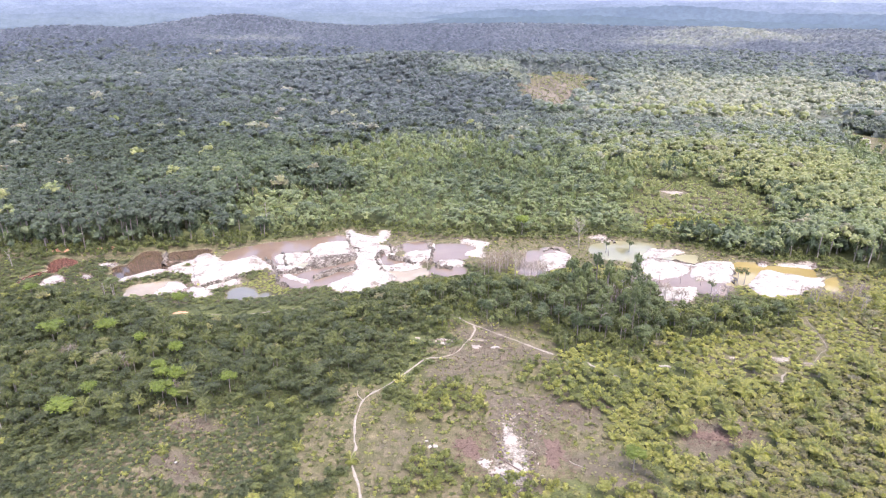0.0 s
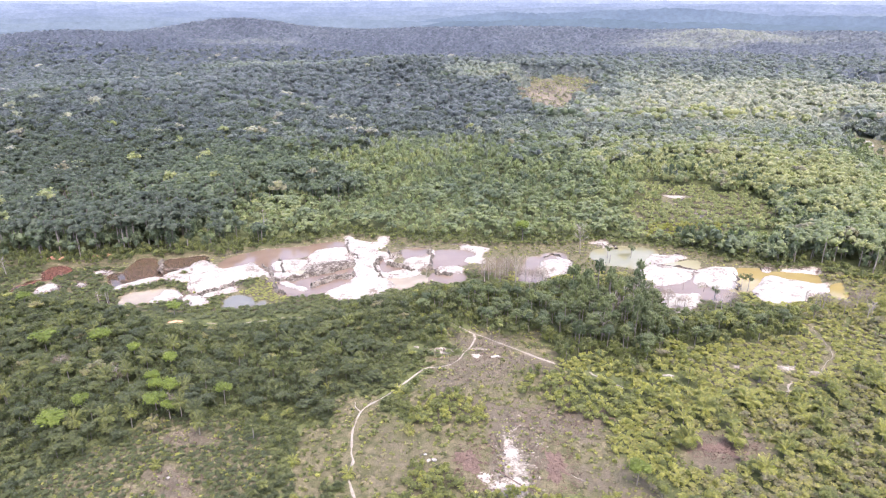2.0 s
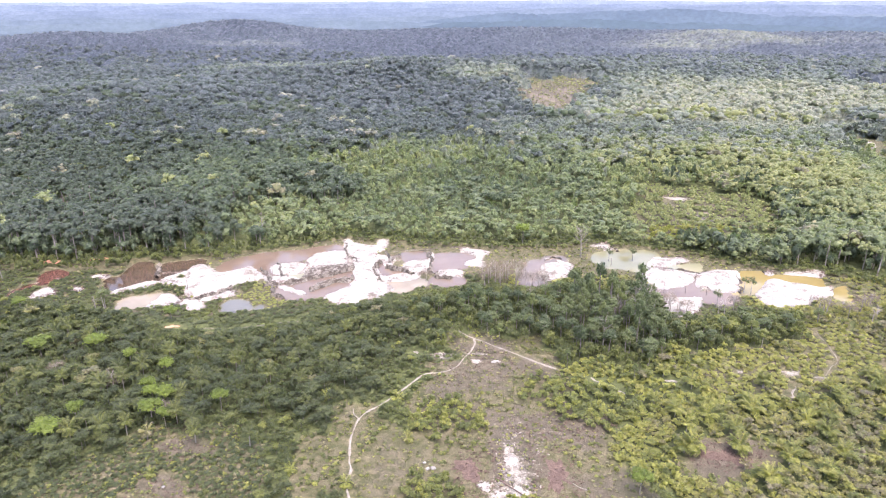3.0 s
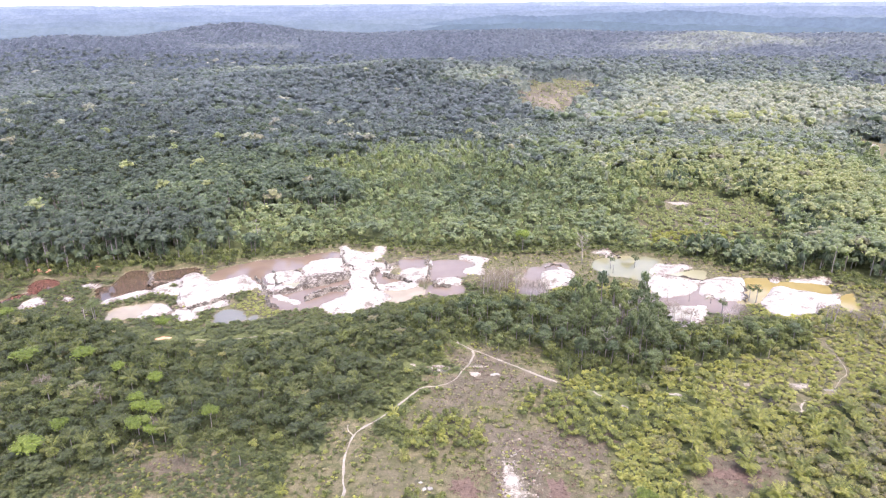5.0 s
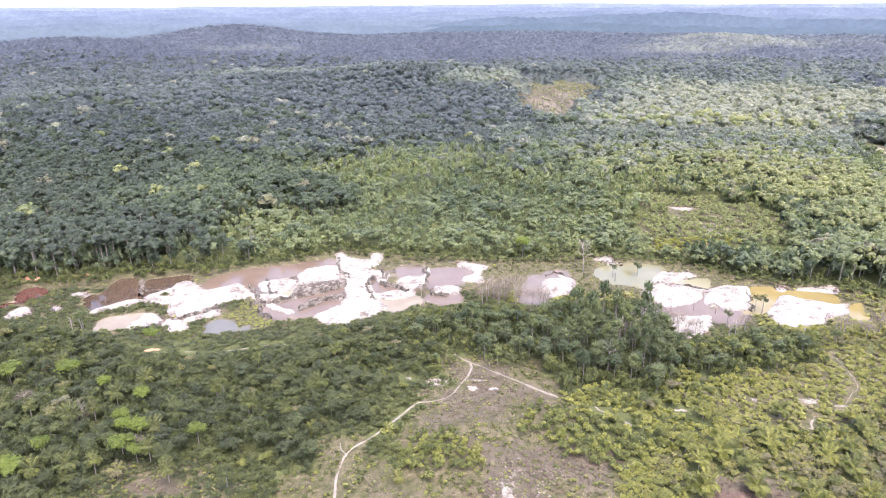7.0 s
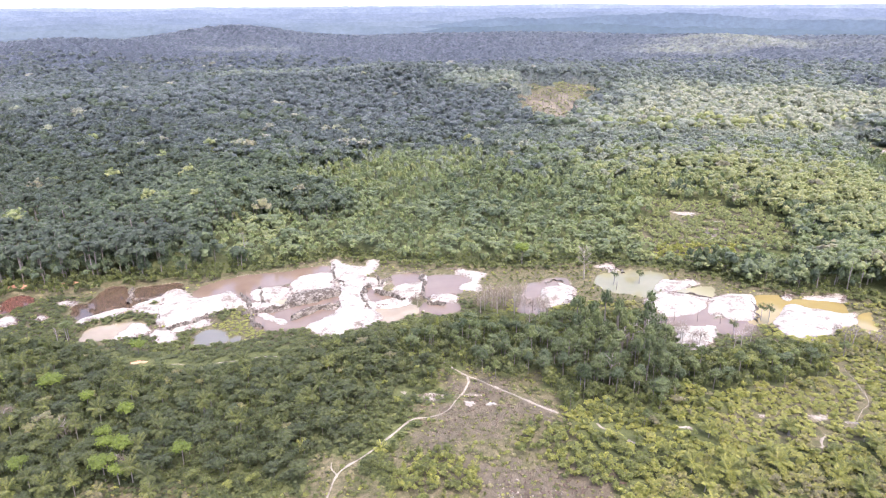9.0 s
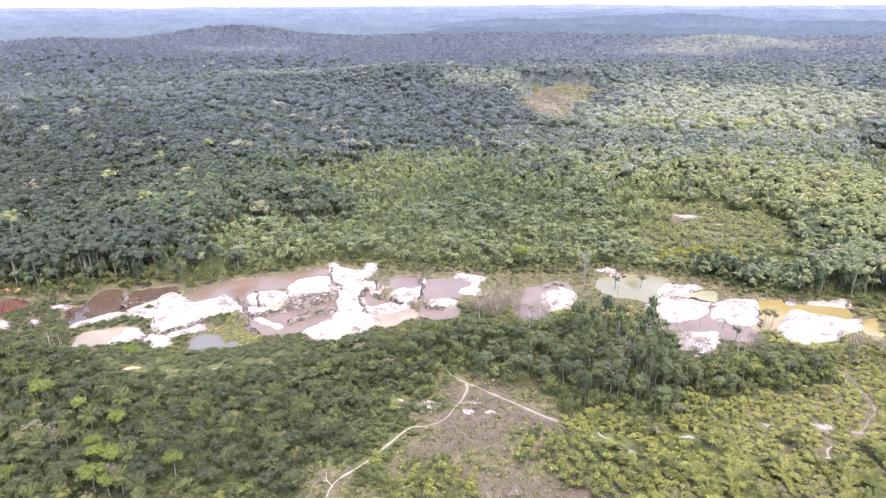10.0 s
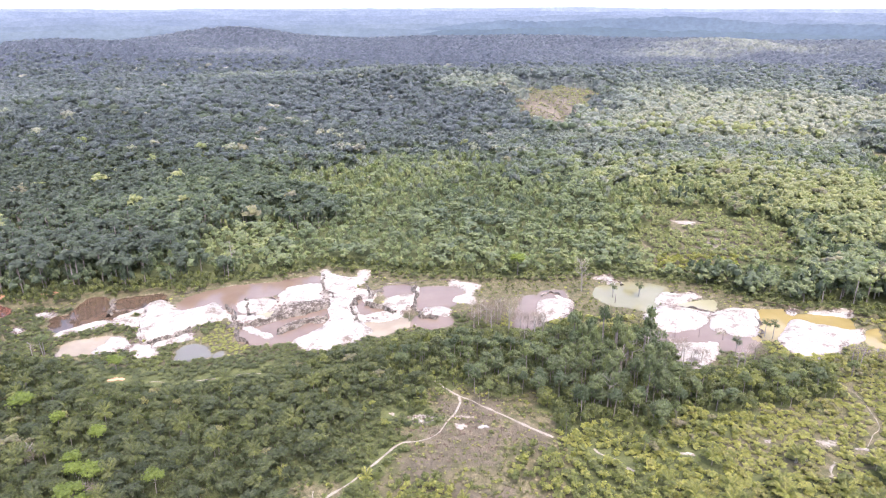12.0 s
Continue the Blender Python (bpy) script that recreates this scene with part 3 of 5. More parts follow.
GROUND, nt, b = material("forest_ground", 0.95, 0.1)
pos = place_vector(nt)
cov = nt.nodes.new("ShaderNodeAttribute")
cov.attribute_name = "cover"
sep = nt.nodes.new("ShaderNodeSeparateColor")
nt.links.new(cov.outputs["Color"], sep.inputs[0])
n_mid, n_fine = noise_out(nt, pos, 0.45, 6, .7), noise_out(nt, pos, 2.2, 4, .7)
litter = ramp(nt, n_mid, [(0.3, (0.040, 0.047, 0.021)), (0.6, (0.066, 0.074, 0.030)), (0.8, (0.094, 0.086, 0.044))])
meadow = ramp(nt, n_mid, [(0.30, (0.034, 0.038, 0.018)), (0.44, (0.052, 0.052, 0.026)), (0.52, (0.074, 0.066, 0.040)), (0.70, (0.106, 0.092, 0.062))])
earth = ramp(nt, n_mid, [(0.3, (0.046, 0.040, 0.028)), (0.6, (0.078, 0.066, 0.050)), (0.8, (0.140, 0.118, 0.098))])
white = ramp(nt, n_mid, [(0.3, (0.100, 0.084, 0.070)), (0.6, (0.205, 0.188, 0.170))])


def cut(v, soft=0.12, wob=0.9):
    """Breaks the edge of a cover up with noise."""
    k = calc(nt, "ADD", v, calc(nt, "MULTIPLY", calc(nt, "SUBTRACT", calc(nt, "ADD", calc(nt, "MULTIPLY", n_mid, .6), calc(nt, "MULTIPLY", n_fine, .4)), .5), wob))
    r = nt.nodes.new("ShaderNodeMapRange")
    r.inputs["From Min"].default_value, r.inputs["From Max"].default_value = 0.5 - soft, 0.5 + soft
    nt.links.new(k, r.inputs["Value"])
    return r.outputs["Result"]


col = mix(nt, cut(sep.outputs[2]), litter, meadow)
col = mix(nt, cut(sep.outputs[1]), col, earth)
col = mix(nt, cut(sep.outputs[0], 0.1, 1.2), col, white)
col = mix(nt, 0.7, col, ramp(nt, n_fine, [(0.30, (0.45, 0.46, 0.45)), (0.70, (1.42, 1.40, 1.38))]), "MULTIPLY")
nt.links.new(col, b.inputs["Base Color"])
bump(nt, b, n_fine, 0.8, 0.4)
ground_sheet()


# ---------- ponds and sand heaps ----------
WATER = {"red": muddy_water("red_brown_water", (0.050, 0.022, 0.018), (0.07, 0.035, 0.028)),
         "brown": muddy_water("brown_water", (0.040, 0.027, 0.019), (0.060, 0.042, 0.031)),
         "mauve": muddy_water("grey_mauve_water", (0.082, 0.058, 0.044), (0.106, 0.079, 0.061)),
         "beige": muddy_water("milky_beige_water", (0.125, 0.100, 0.068), (0.165, 0.138, 0.100)),
         "dark": muddy_water("clear_dark_water", (0.070, 0.066, 0.056), (0.085, 0.080, 0.068)),
         "green": muddy_water("pale_green_water", (0.13, 0.125, 0.080), (0.16, 0.15, 0.10)),
         "clay": muddy_water("clay_brown_water", (0.082, 0.060, 0.045), (0.11, 0.085, 0.068)),
         "grey": muddy_water("grey_green_water", (0.096, 0.090, 0.050), (0.120, 0.112, 0.070)),
         "yellow": muddy_water("yellow_ochre_water", (0.125, 0.098, 0.038), (0.155, 0.125, 0.055))}
WORDS = {"red": "dark red-brown", "brown": "muddy brown", "mauve": "greyish mauve", "beige": "milky beige", "dark": "dark bluish",
         "green": "pale greenish", "clay": "orange-brown", "grey": "grey-green", "yellow": "yellow ochre"}


def disc(cx, cy, rx, ry, turn, rag, seed, rings, sides, height):
    th = np.linspace(0, 2 * math.pi, sides, endpoint=False)
    k = rim(th, rag, seed)
    c, s = math.cos(radians(turn)), math.sin(radians(turn))
    V = [(cx, cy, height(0.0, cx, cy))]
    for j in range(1, rings + 1):
        q = j / rings
        u, v = np.cos(th) * k * rx * q, np.sin(th) * k * ry * q
        x, y = cx + u * c - v * s, cy + u * s + v * c
        V += list(np.stack([x, y, height(q, x, y) + 0 * x], 1))
    F = [(0, 1 + i, 1 + (i + 1) % sides) for i in range(sides)]
    for j in range(rings - 1):
        o = 1 + j * sides
        for i in range(sides):
            i2 = (i + 1) % sides
            F += [(o + i, o + sides + i, o + sides + i2), (o + i, o + sides + i2, o + i2)]
    return np.array(V, float), np.array(F)


def sheet_within(X, Y, f, least, z, step=1):
    """Faces of a raster where the field stays above least."""
    X, Y, f, z = X[::step, ::step], Y[::step, ::step], f[::step, ::step], z[::step, ::step]
    ny, nx = X.shape
    i = np.arange(nx * ny).reshape(ny, nx)
    keep = np.maximum(np.maximum(f[:-1, :-1], f[:-1, 1:]), np.maximum(f[1:, 1:], f[1:, :-1])) > least
    F = np.stack([i[:-1, :-1], i[:-1, 1:], i[1:, 1:], i[1:, :-1]], 2)[keep]
    used, F = np.unique(F, return_inverse=True)
    return np.stack([X, Y, z], 2).reshape(-1, 3)[used], F.reshape(-1, 4)


for i, ((kind, _), (X, Y, f)) in enumerate(zip(PONDS, POND_OWN)):
    V, F = sheet_within(X, Y, f, -1.2, 0 * X - 0.22 + 0.004 * (i % 7), 2)
    tagged(new("pond", mesh_of("pond", V, F, WATER[kind], False)), f"{WORDS[kind]} mining pond between white sand banks", "pond", "flooded mining pits", "structure")

for i, ((kind, h, _), (X, Y, f)) in enumerate(zip(MOUNDS, MOUND_OWN)):
    lumps = 0.7 * h * (fbm(X, Y, 7, 20 + i) - .45) + 0.35 * (fbm(X, Y, 2.4, 40) - .5)
    if kind == "spoil":
        lumps = lumps + 0.8 * (vnoise(X, Y, 1.5, 45) - .4)
    z = np.where(f > 0, 0.12 + (h * .8 + lumps) * (1 - np.exp(-np.maximum(f, 0) / 2.6)), 0.12 + .55 * f)
    V, F = sheet_within(X, Y, f, -1.3, z)
    tagged(new("sand_mound", mesh_of("sand_mound", V, F, SPOIL if kind == "spoil" else SAND, False)), "low dike of dirty sand and debris between ponds" if kind == "spoil" else "mound of bright white washed sand beside muddy ponds", "sand mound", "washed sand mounds")


# ---------- dikes and ragged banks between the ponds ----------
def dike(pts, width, height, mat, label, seed):
    C = curve_through(pts, 16)
    T = np.gradient(C, axis=0)
    T /= np.linalg.norm(T, axis=1)[:, None]
    N = np.stack([-T[:, 1], T[:, 0]], 1)
    C = C + N * (2.4 * (vnoise(np.arange(len(C)), 0 * C[:, 0], 5, seed) - .5))[:, None]
    V, F, cols = [], [], 9
    for i in range(len(C)):
        w = width * (0.5 + 1.0 * float(vnoise(i, seed * 5.0, 2.1, seed)))
        for k in range(cols):
            o = 2 * k / (cols - 1) - 1
            p = C[i] + N[i] * w * (o + random.uniform(-.08, .08))
            V.append((p[0], p[1], -0.5 + (height + .5) * (1 - abs(o) ** 1.8) * (.55 + .9 * float(vnoise(p[0], p[1], 1.6, seed)))))
            if i and k:
                a = i * cols + k
                F.append((a - cols - 1, a - cols, a, a - 1))
    tagged(new("dike", mesh_of("dike", V, F, mat, True)), label, "dike", "banks between the ponds")


DIKES = [[(-92, 286), (-83, 289), (-73, 296), (-63, 302), (-54, 310)], [(-70, 283), (-61, 292), (-53, 297)], [(-118, 271), (-112, 276), (-106, 284)], [(-43, 317), (-44, 306), (-41, 295), (-39, 290)], [(-38, 311), (-32, 308), (-24, 302)],
         [(-114, 275), (-106, 281), (-102, 289)], [(-151, 311), (-148, 303), (-146, 295)], [(-86, 297), (-90, 306), (-93, 314)], [(-99, 307), (-92, 295), (-87, 283), (-80, 273)], [(-64, 344), (-60, 329), (-52, 315)], [(-40, 332), (-37, 317), (-34, 327)],
         [(-18, 331), (-17, 316), (-14, 301), (-6, 298)], [(-41, 300), (-38, 288)]]
RIMS = [[(-122, 319), (-116, 325), (-108, 328)], [(-92, 337), (-85, 341), (-78, 345)], [(-37, 331), (-19, 336), (2, 340)], [(-84, 356), (-80, 361), (-71, 357)], [(70, 338), (77, 342), (80, 336)],
        [(99, 327), (109, 329), (117, 321)], [(143, 309), (156, 311), (169, 304), (171, 298)], [(95, 314), (105, 311), (114, 304)], [(129, 306), (126, 292), (123, 283)],
        [(-145, 300), (-139, 302), (-131, 304)], [(40, 322), (45, 326), (49, 324)], [(-125, 269), (-121, 274), (-108, 275)]]
for i, pts in enumerate(DIKES):
    dike(pts, 1.2, 1.1 if i > 4 else 1.6, DIKE, "low grey-brown dike of roots and mud between ponds", i)
for i, pts in enumerate(RIMS):
    dike(pts, .65, .45, DIKE if i in (0, 2) else SPOIL, "ragged pale sandy bank along a muddy pond", 20 + i)


# ---------- footpaths ----------
def ribbon(name, pts, width, mat, label, seed):
    C = curve_through(pts)
    T = np.gradient(C, axis=0)
    T /= np.linalg.norm(T, axis=1)[:, None]
    N = np.stack([-T[:, 1], T[:, 0]], 1)
    C = C + N * (1.2 * (vnoise(np.arange(len(C)), 0 * C[:, 0], 6, seed) - .5))[:, None]
    V, F, cols = [], [], 5
    for i in range(len(C)):
        w = width * 0.50 * (0.45 + 0.9 * vnoise(np.array([i * 1.0]), np.array([seed * 3.0]), 2.3, seed)[0])
        for k in range(cols):
            o = (k / (cols - 1) - 0.5)
            p = C[i] + N[i] * w * (o + random.uniform(-.07, .07))
            V.append((p[0], p[1], float(terrain(p[0], p[1])) + 0.14 - 0.22 * abs(o) ** 1.5))
            if i and k:
                a = i * cols + k
                F.append((a - cols - 1, a - cols, a, a - 1))
    return tagged(new(name, mesh_of(name, V, F, mat, False)), label, "footpath", kind="structure")


PATHS = [([(4, 236), (1, 224), (-5, 213), (-14, 209), (-24, 194), (-32, 184), (-33.5, 173), (-32, 161), (-31.5, 150), (-28, 141), (-27, 128)], 1.5),
         ([(-5, 245), (4, 236), (16, 227), (32, 214)], 1.7), ([(43, 208.5), (48, 204), (53, 199)], 2.0), ([(-36, 188), (-33, 182)], .8),
         ([(-104, 242), (-97, 242)], .6), ([(-88, 243), (-80, 245), (-74, 248), (-67, 249)], 1.0), ([(106, 198), (108, 201), (111, 205)], 1.5), ([(124, 212), (128, 217), (133, 223), (136, 236), (137, 246)], .5)]
for i, (pts, w) in enumerate(PATHS):
    ribbon("footpath", pts, w, TRACK, "narrow winding footpath of pale trodden sand", i)

# ---------- sandy and bare patches ----------
PATCHES = [(75, 167, 11, 6, -8, LITTER), (1, 160, 6, 8, 10, LITTER), (25, 158, 6, 10, 0, LITTER), (13, 164, 2.2, 3.5, 0, SAND), (14, 152, 1.5, 2.2, 30, SAND), (5, 153, 2.6, 2.2, 20, SAND), (9, 150, 2.2, 1.6, 0, SAND),
           (-9, 224, 2.4, 1.2, -5, PINK_SAND), (-18, 225, 1.3, 1.0, 0, PINK_SAND), (4, 219, 3, 1.6, 0, PINK_SAND), (11, 219, 2, 1.2, 0, SAND),
           (122, 211, 2.2, 1.3, 0, SAND), (112, 214, 3, .8, -15, PINK_SAND), (96, 214, 2, 1.0, 0, PINK_SAND),
           (-206, 311, 6, 3.5, 10, CLAY), (-183, 316, 5, 2, 20, CLAY), (137, 430, 10, 4, -5, PINK_SAND), (152, 414, 4, 1.6, 0, SAND), (143, 400, 7, 2.6, 0, DRY_SOIL), (128, 418, 5, 2.2, 0, DRY_SOIL), (359, 604, 5, 24, -24, SAND),
           (-116, 243, 3.5, 1.6, 0, CLAY), (70, 207, 2.4, 1, 0, SAND), (102, 845, 26, 60, 0, DRY_SOIL), (132, 905, 18, 46, 0, DRY_SOIL), (600, 985, 40, 26, 0, DRY_SOIL)]
for i, (cx, cy, rx, ry, turn, m) in enumerate(PATCHES):
    V, F = disc(cx, cy, rx, ry, turn, 0.22, 90 + i, 5, 40, lambda q, x, y: terrain(x, y) + (0.05 if m is LITTER else 0.22 if cy < 500 else 1.3) - (0.2 if m is LITTER else 0.45 if cy < 500 else 2.6) * q ** 2.5)
    words = {"white_quartz_sand": "bare patch of white sand among low plants", "pinkish_dirty_sand": "pinkish bare sandy soil with sparse plants",
             "orange_clay": "patch of exposed orange clay by the forest edge", "dry_tan_soil": "dry tan soil of a burnt clearing in forest", "dry_reddish_litter": "bare ground under dry reddish-brown litter"}[m.name]
    tagged(new("sand_patch", mesh_of("sand_patch", V, F, m, False)), words, "bare ground", "bare patches", "structure")


# ---------- plants ----------
rng = np.random.default_rng(7)
FULL = [crown(np.random.default_rng(100 + i), 1.0, 0.9, 5, 160, 0.15, half=True, core=.76) for i in range(6)]
MID = [crown(np.random.default_rng(200 + i), 1.0, 0.85, 4, 36, 0.25, half=True, core=0.85) for i in range(8)]
FAR = [crown(np.random.default_rng(300 + i), 1.0, 0.62, 2, 6, 0.40, half=True, core=1.08) for i in range(10)]
BUSH = [crown(np.random.default_rng(400 + i), 1.0, 0.85, 2, 64, 0.22, half=True, up=0.35, core=.76, face=.4) for i in range(8)]
SMALL = [crown(np.random.default_rng(450 + i), 1.0, 0.85, 1, 25, 0.36, half=True, up=0.35, core=.8, face=.4) for i in range(8)]
TUFT = [crown(np.random.default_rng(500 + i), 1.0, 0.8, 1, 12, 0.55, half=True, up=0.6) for i in range(6)]
STEM = [tube([(0, 0, 0), (rng.uniform(-.3, .3), rng.uniform(-.3, .3), .5), (rng.uniform(-.5, .5), rng.uniform(-.5, .5), 1)], [.32, .24, .15], 4) for _ in range(5)]


def inside(x, y, ovals):
    wx, wy = drift_at(x, y)
    return max(float(oval(wx, wy, *o)) for o in ovals)


MARSH = [(-92, 280, 10, 14), (-82, 270, 9, 5)]
GROVE = [(55, 258, 62, 28), (68, 238, 34, 18), (10, 262, 34, 18), (112, 246, 24, 14)]
THICKET = [(-95, 208, 62, 44), (-150, 235, 60, 30), (-30, 245, 30, 18)]
BUSHES = [(-7, 184, 13, 9), (32, 198, 14, 8), (8, 142, 9, 6), (-9, 149, 9, 9), (45, 190, 16, 10)]
REGROWTH = [(20, 430, 130, 95), (-40, 520, 90, 60), (98, 395, 58, 78), (345, 545, 40, 82)]
# ovals of forest coloured as sunlit, then ovals coloured as under cloud
SUNLIT = [(-500, 1680, 120, 130), (-340, 1120, 80, 60), (-130, 1110, 130, 80), (30, 940, 60, 60), (-105, 470, 85, 95), (-160, 420, 60, 30), (180, 480, 90, 90), (640, 1780, 220, 150), (330, 800, 220, 160)]
CLOUD_SHADED = [(20, 590, 110, 120), (-70, 760, 100, 60), (120, 1350, 260, 160), (290, 610, 50, 30), (60, 2100, 400, 500), (-760, 1200, 300, 380)]

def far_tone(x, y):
    """Forest tone by place, with sunlit patches and cloud shade put into the colour."""
    light = np.max([smooth(-.5, .4, oval(x, y, *o)) for o in SUNLIT], 0)
    dark = np.max([smooth(-.5, .5, oval(x, y, *o)) for o in CLOUD_SHADED], 0)
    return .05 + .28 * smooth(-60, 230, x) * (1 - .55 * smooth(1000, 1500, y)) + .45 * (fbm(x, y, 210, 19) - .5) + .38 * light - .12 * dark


near_trees, grove_trees, shrubs, tufts, mid_trees, far_trees, regrowth, snags, mid_hazy, young, under = [], [], [], [], [], [], [], [], [], [], []
# where the valley floor starts to be open to the view over the growth on its near side
SEEN_X = [-330, -212, -152, -136, -76, -58, -16, 5, 20, 32, 44, 50, 60, 72, 82, 88, 94, 127, 154, 190, 230]
SEEN_Y = [290, 273, 256, 241, 245, 262, 281, 290, 288, 288, 298, 330, 335, 325, 296, 262, 256, 266, 268, 278, 292]


def low_enough(x, y):
    """The growth on the near side gets lower towards the water's edge."""
    return max(0.8, 0.44 * (float(np.interp(x * 275 / max(y, 150), SEEN_X, SEEN_Y)) - y))


SCRUB_PALMS = [(74, 184), (80, 178), (78, 185), (136, 209), (137, 202), (106, 189), (111, 185), (103, 182), (93, 168), (107, 177), (107, 168), (124, 175), (90, 192), (68, 210),
               (118, 160), (99, 160), (60, 192), (129, 186), (121, 196)]
THICKET_PALMS = [(-107, 170), (-113, 173), (-104, 177), (-86, 194), (-91, 189), (-118, 195), (-80, 210), (-65, 222), (-58, 220), (-67, 202), (-49, 211), (-118, 232), (-129, 207),
                 (-90, 226), (-146, 183), (-60, 212), (-72, 230), (-46, 224), (-55, 200)]
EDGE_PALMS = [(-45, 194), (-22, 194), (-48, 157), (-32, 152), (-86, 155), (-17, 172), (5, 186)]
more = random.Random(12)
THICKET_PALMS += [(more.uniform(-160, -44), more.uniform(166, 240)) for _ in range(34)]
SCRUB_PALMS += [(more.uniform(62, 140), more.uniform(155, 206)) for _ in range(16)]
PALM_SPOTS = SCRUB_PALMS + THICKET_PALMS + EDGE_PALMS


def free(x, y, gap=0.5):
    return float(pond_field(x, y)) < -gap and float(heap_field(x, y)) < -gap


def path_gap(x, y):
    best = 99.0
    for pts, w in PATHS:
        for (x0, y0), (x1, y1) in zip(pts[:-1], pts[1:]):
            t = min(1, max(0, ((x - x0) * (x1 - x0) + (y - y0) * (y1 - y0)) / ((x1 - x0) ** 2 + (y1 - y0) ** 2)))
            best = min(best, math.hypot(x - x0 - t * (x1 - x0), y - y0 - t * (y1 - y0)))
    return best


def grid(y0, y1, step, margin=37):
    y = y0
    while y < y1:
        half = 0.64 * y + margin
        x = -half
        while x < half:
            yield x + random.uniform(-.62, .62) * step, y + random.uniform(-.62, .62) * step
            x += step
        y += step


def bare_spot(x, y):
    """On one of the small bare patches, or just before it."""
    return any(((x - p[0]) / (p[2] + 1)) ** 2 + ((y - p[1] + 1.2) / (p[3] + 1.8)) ** 2 < 1 for p in PATCHES)


# trees of the near side
for x, y in grid(118, 292, 4.2):
    if float(in_basin(x, y)) > -1.0 or path_gap(x, y) < 2.6 or bare_spot(x, y) or any(math.hypot(x - px, y - py) < 2.6 for px, py in PALM_SPOTS):
        continue
    g, th, op = inside(x, y, GROVE), inside(x, y, THICKET), inside(x, y, OPEN)
    cap = low_enough(x, y)
    if g > 0:
        h = min((random.uniform(11, 23) if 38 < x < 84 else random.uniform(7, 17)) * min(1.0, 0.5 + g), cap) * random.uniform(.62, 1)
        if h > 3:
            (grove_trees if h > 7.5 else near_trees).append((x, y, h, min(random.uniform(1.6, 3.0), h * .42), random.choice((.26, .33, .38, .42, .47, .52, .36)) + .08 * float(smooth(72, 95, x))))
    elif th > 0 and op < 0:
        # thicket tones: its own dark greens, lowered further to paint cloud shade
        h = min(random.uniform(3.6, 6.8), cap)
        if h > 2:
            near_trees.append((x, y, h, min(random.uniform(1.3, 3.3), h * .65), random.choice((.8, .84, .9)) if random.random() < .06 else random.choice((.10, .15, .19, .23, .28, .34, .42)) - .10 * float(smooth(205, 170, y)) + .2 * (float(vnoise(x, y, 22, 33)) - .5)))
    elif op < -0.1 and inside(x, y, STRAW) < 0 and random.random() < (0.5 if x > 0 else 0.42):
        h = min(random.uniform(2.2, 5.0), cap)
        if h > 1.6:
            near_trees.append((x, y, h, min(random.uniform(1.0, 2.4), h * .6), random.choice((.38, .48, .55, .62, .68, .44, .8)) - .08 + .16 * float(smooth(0, 90, x))))
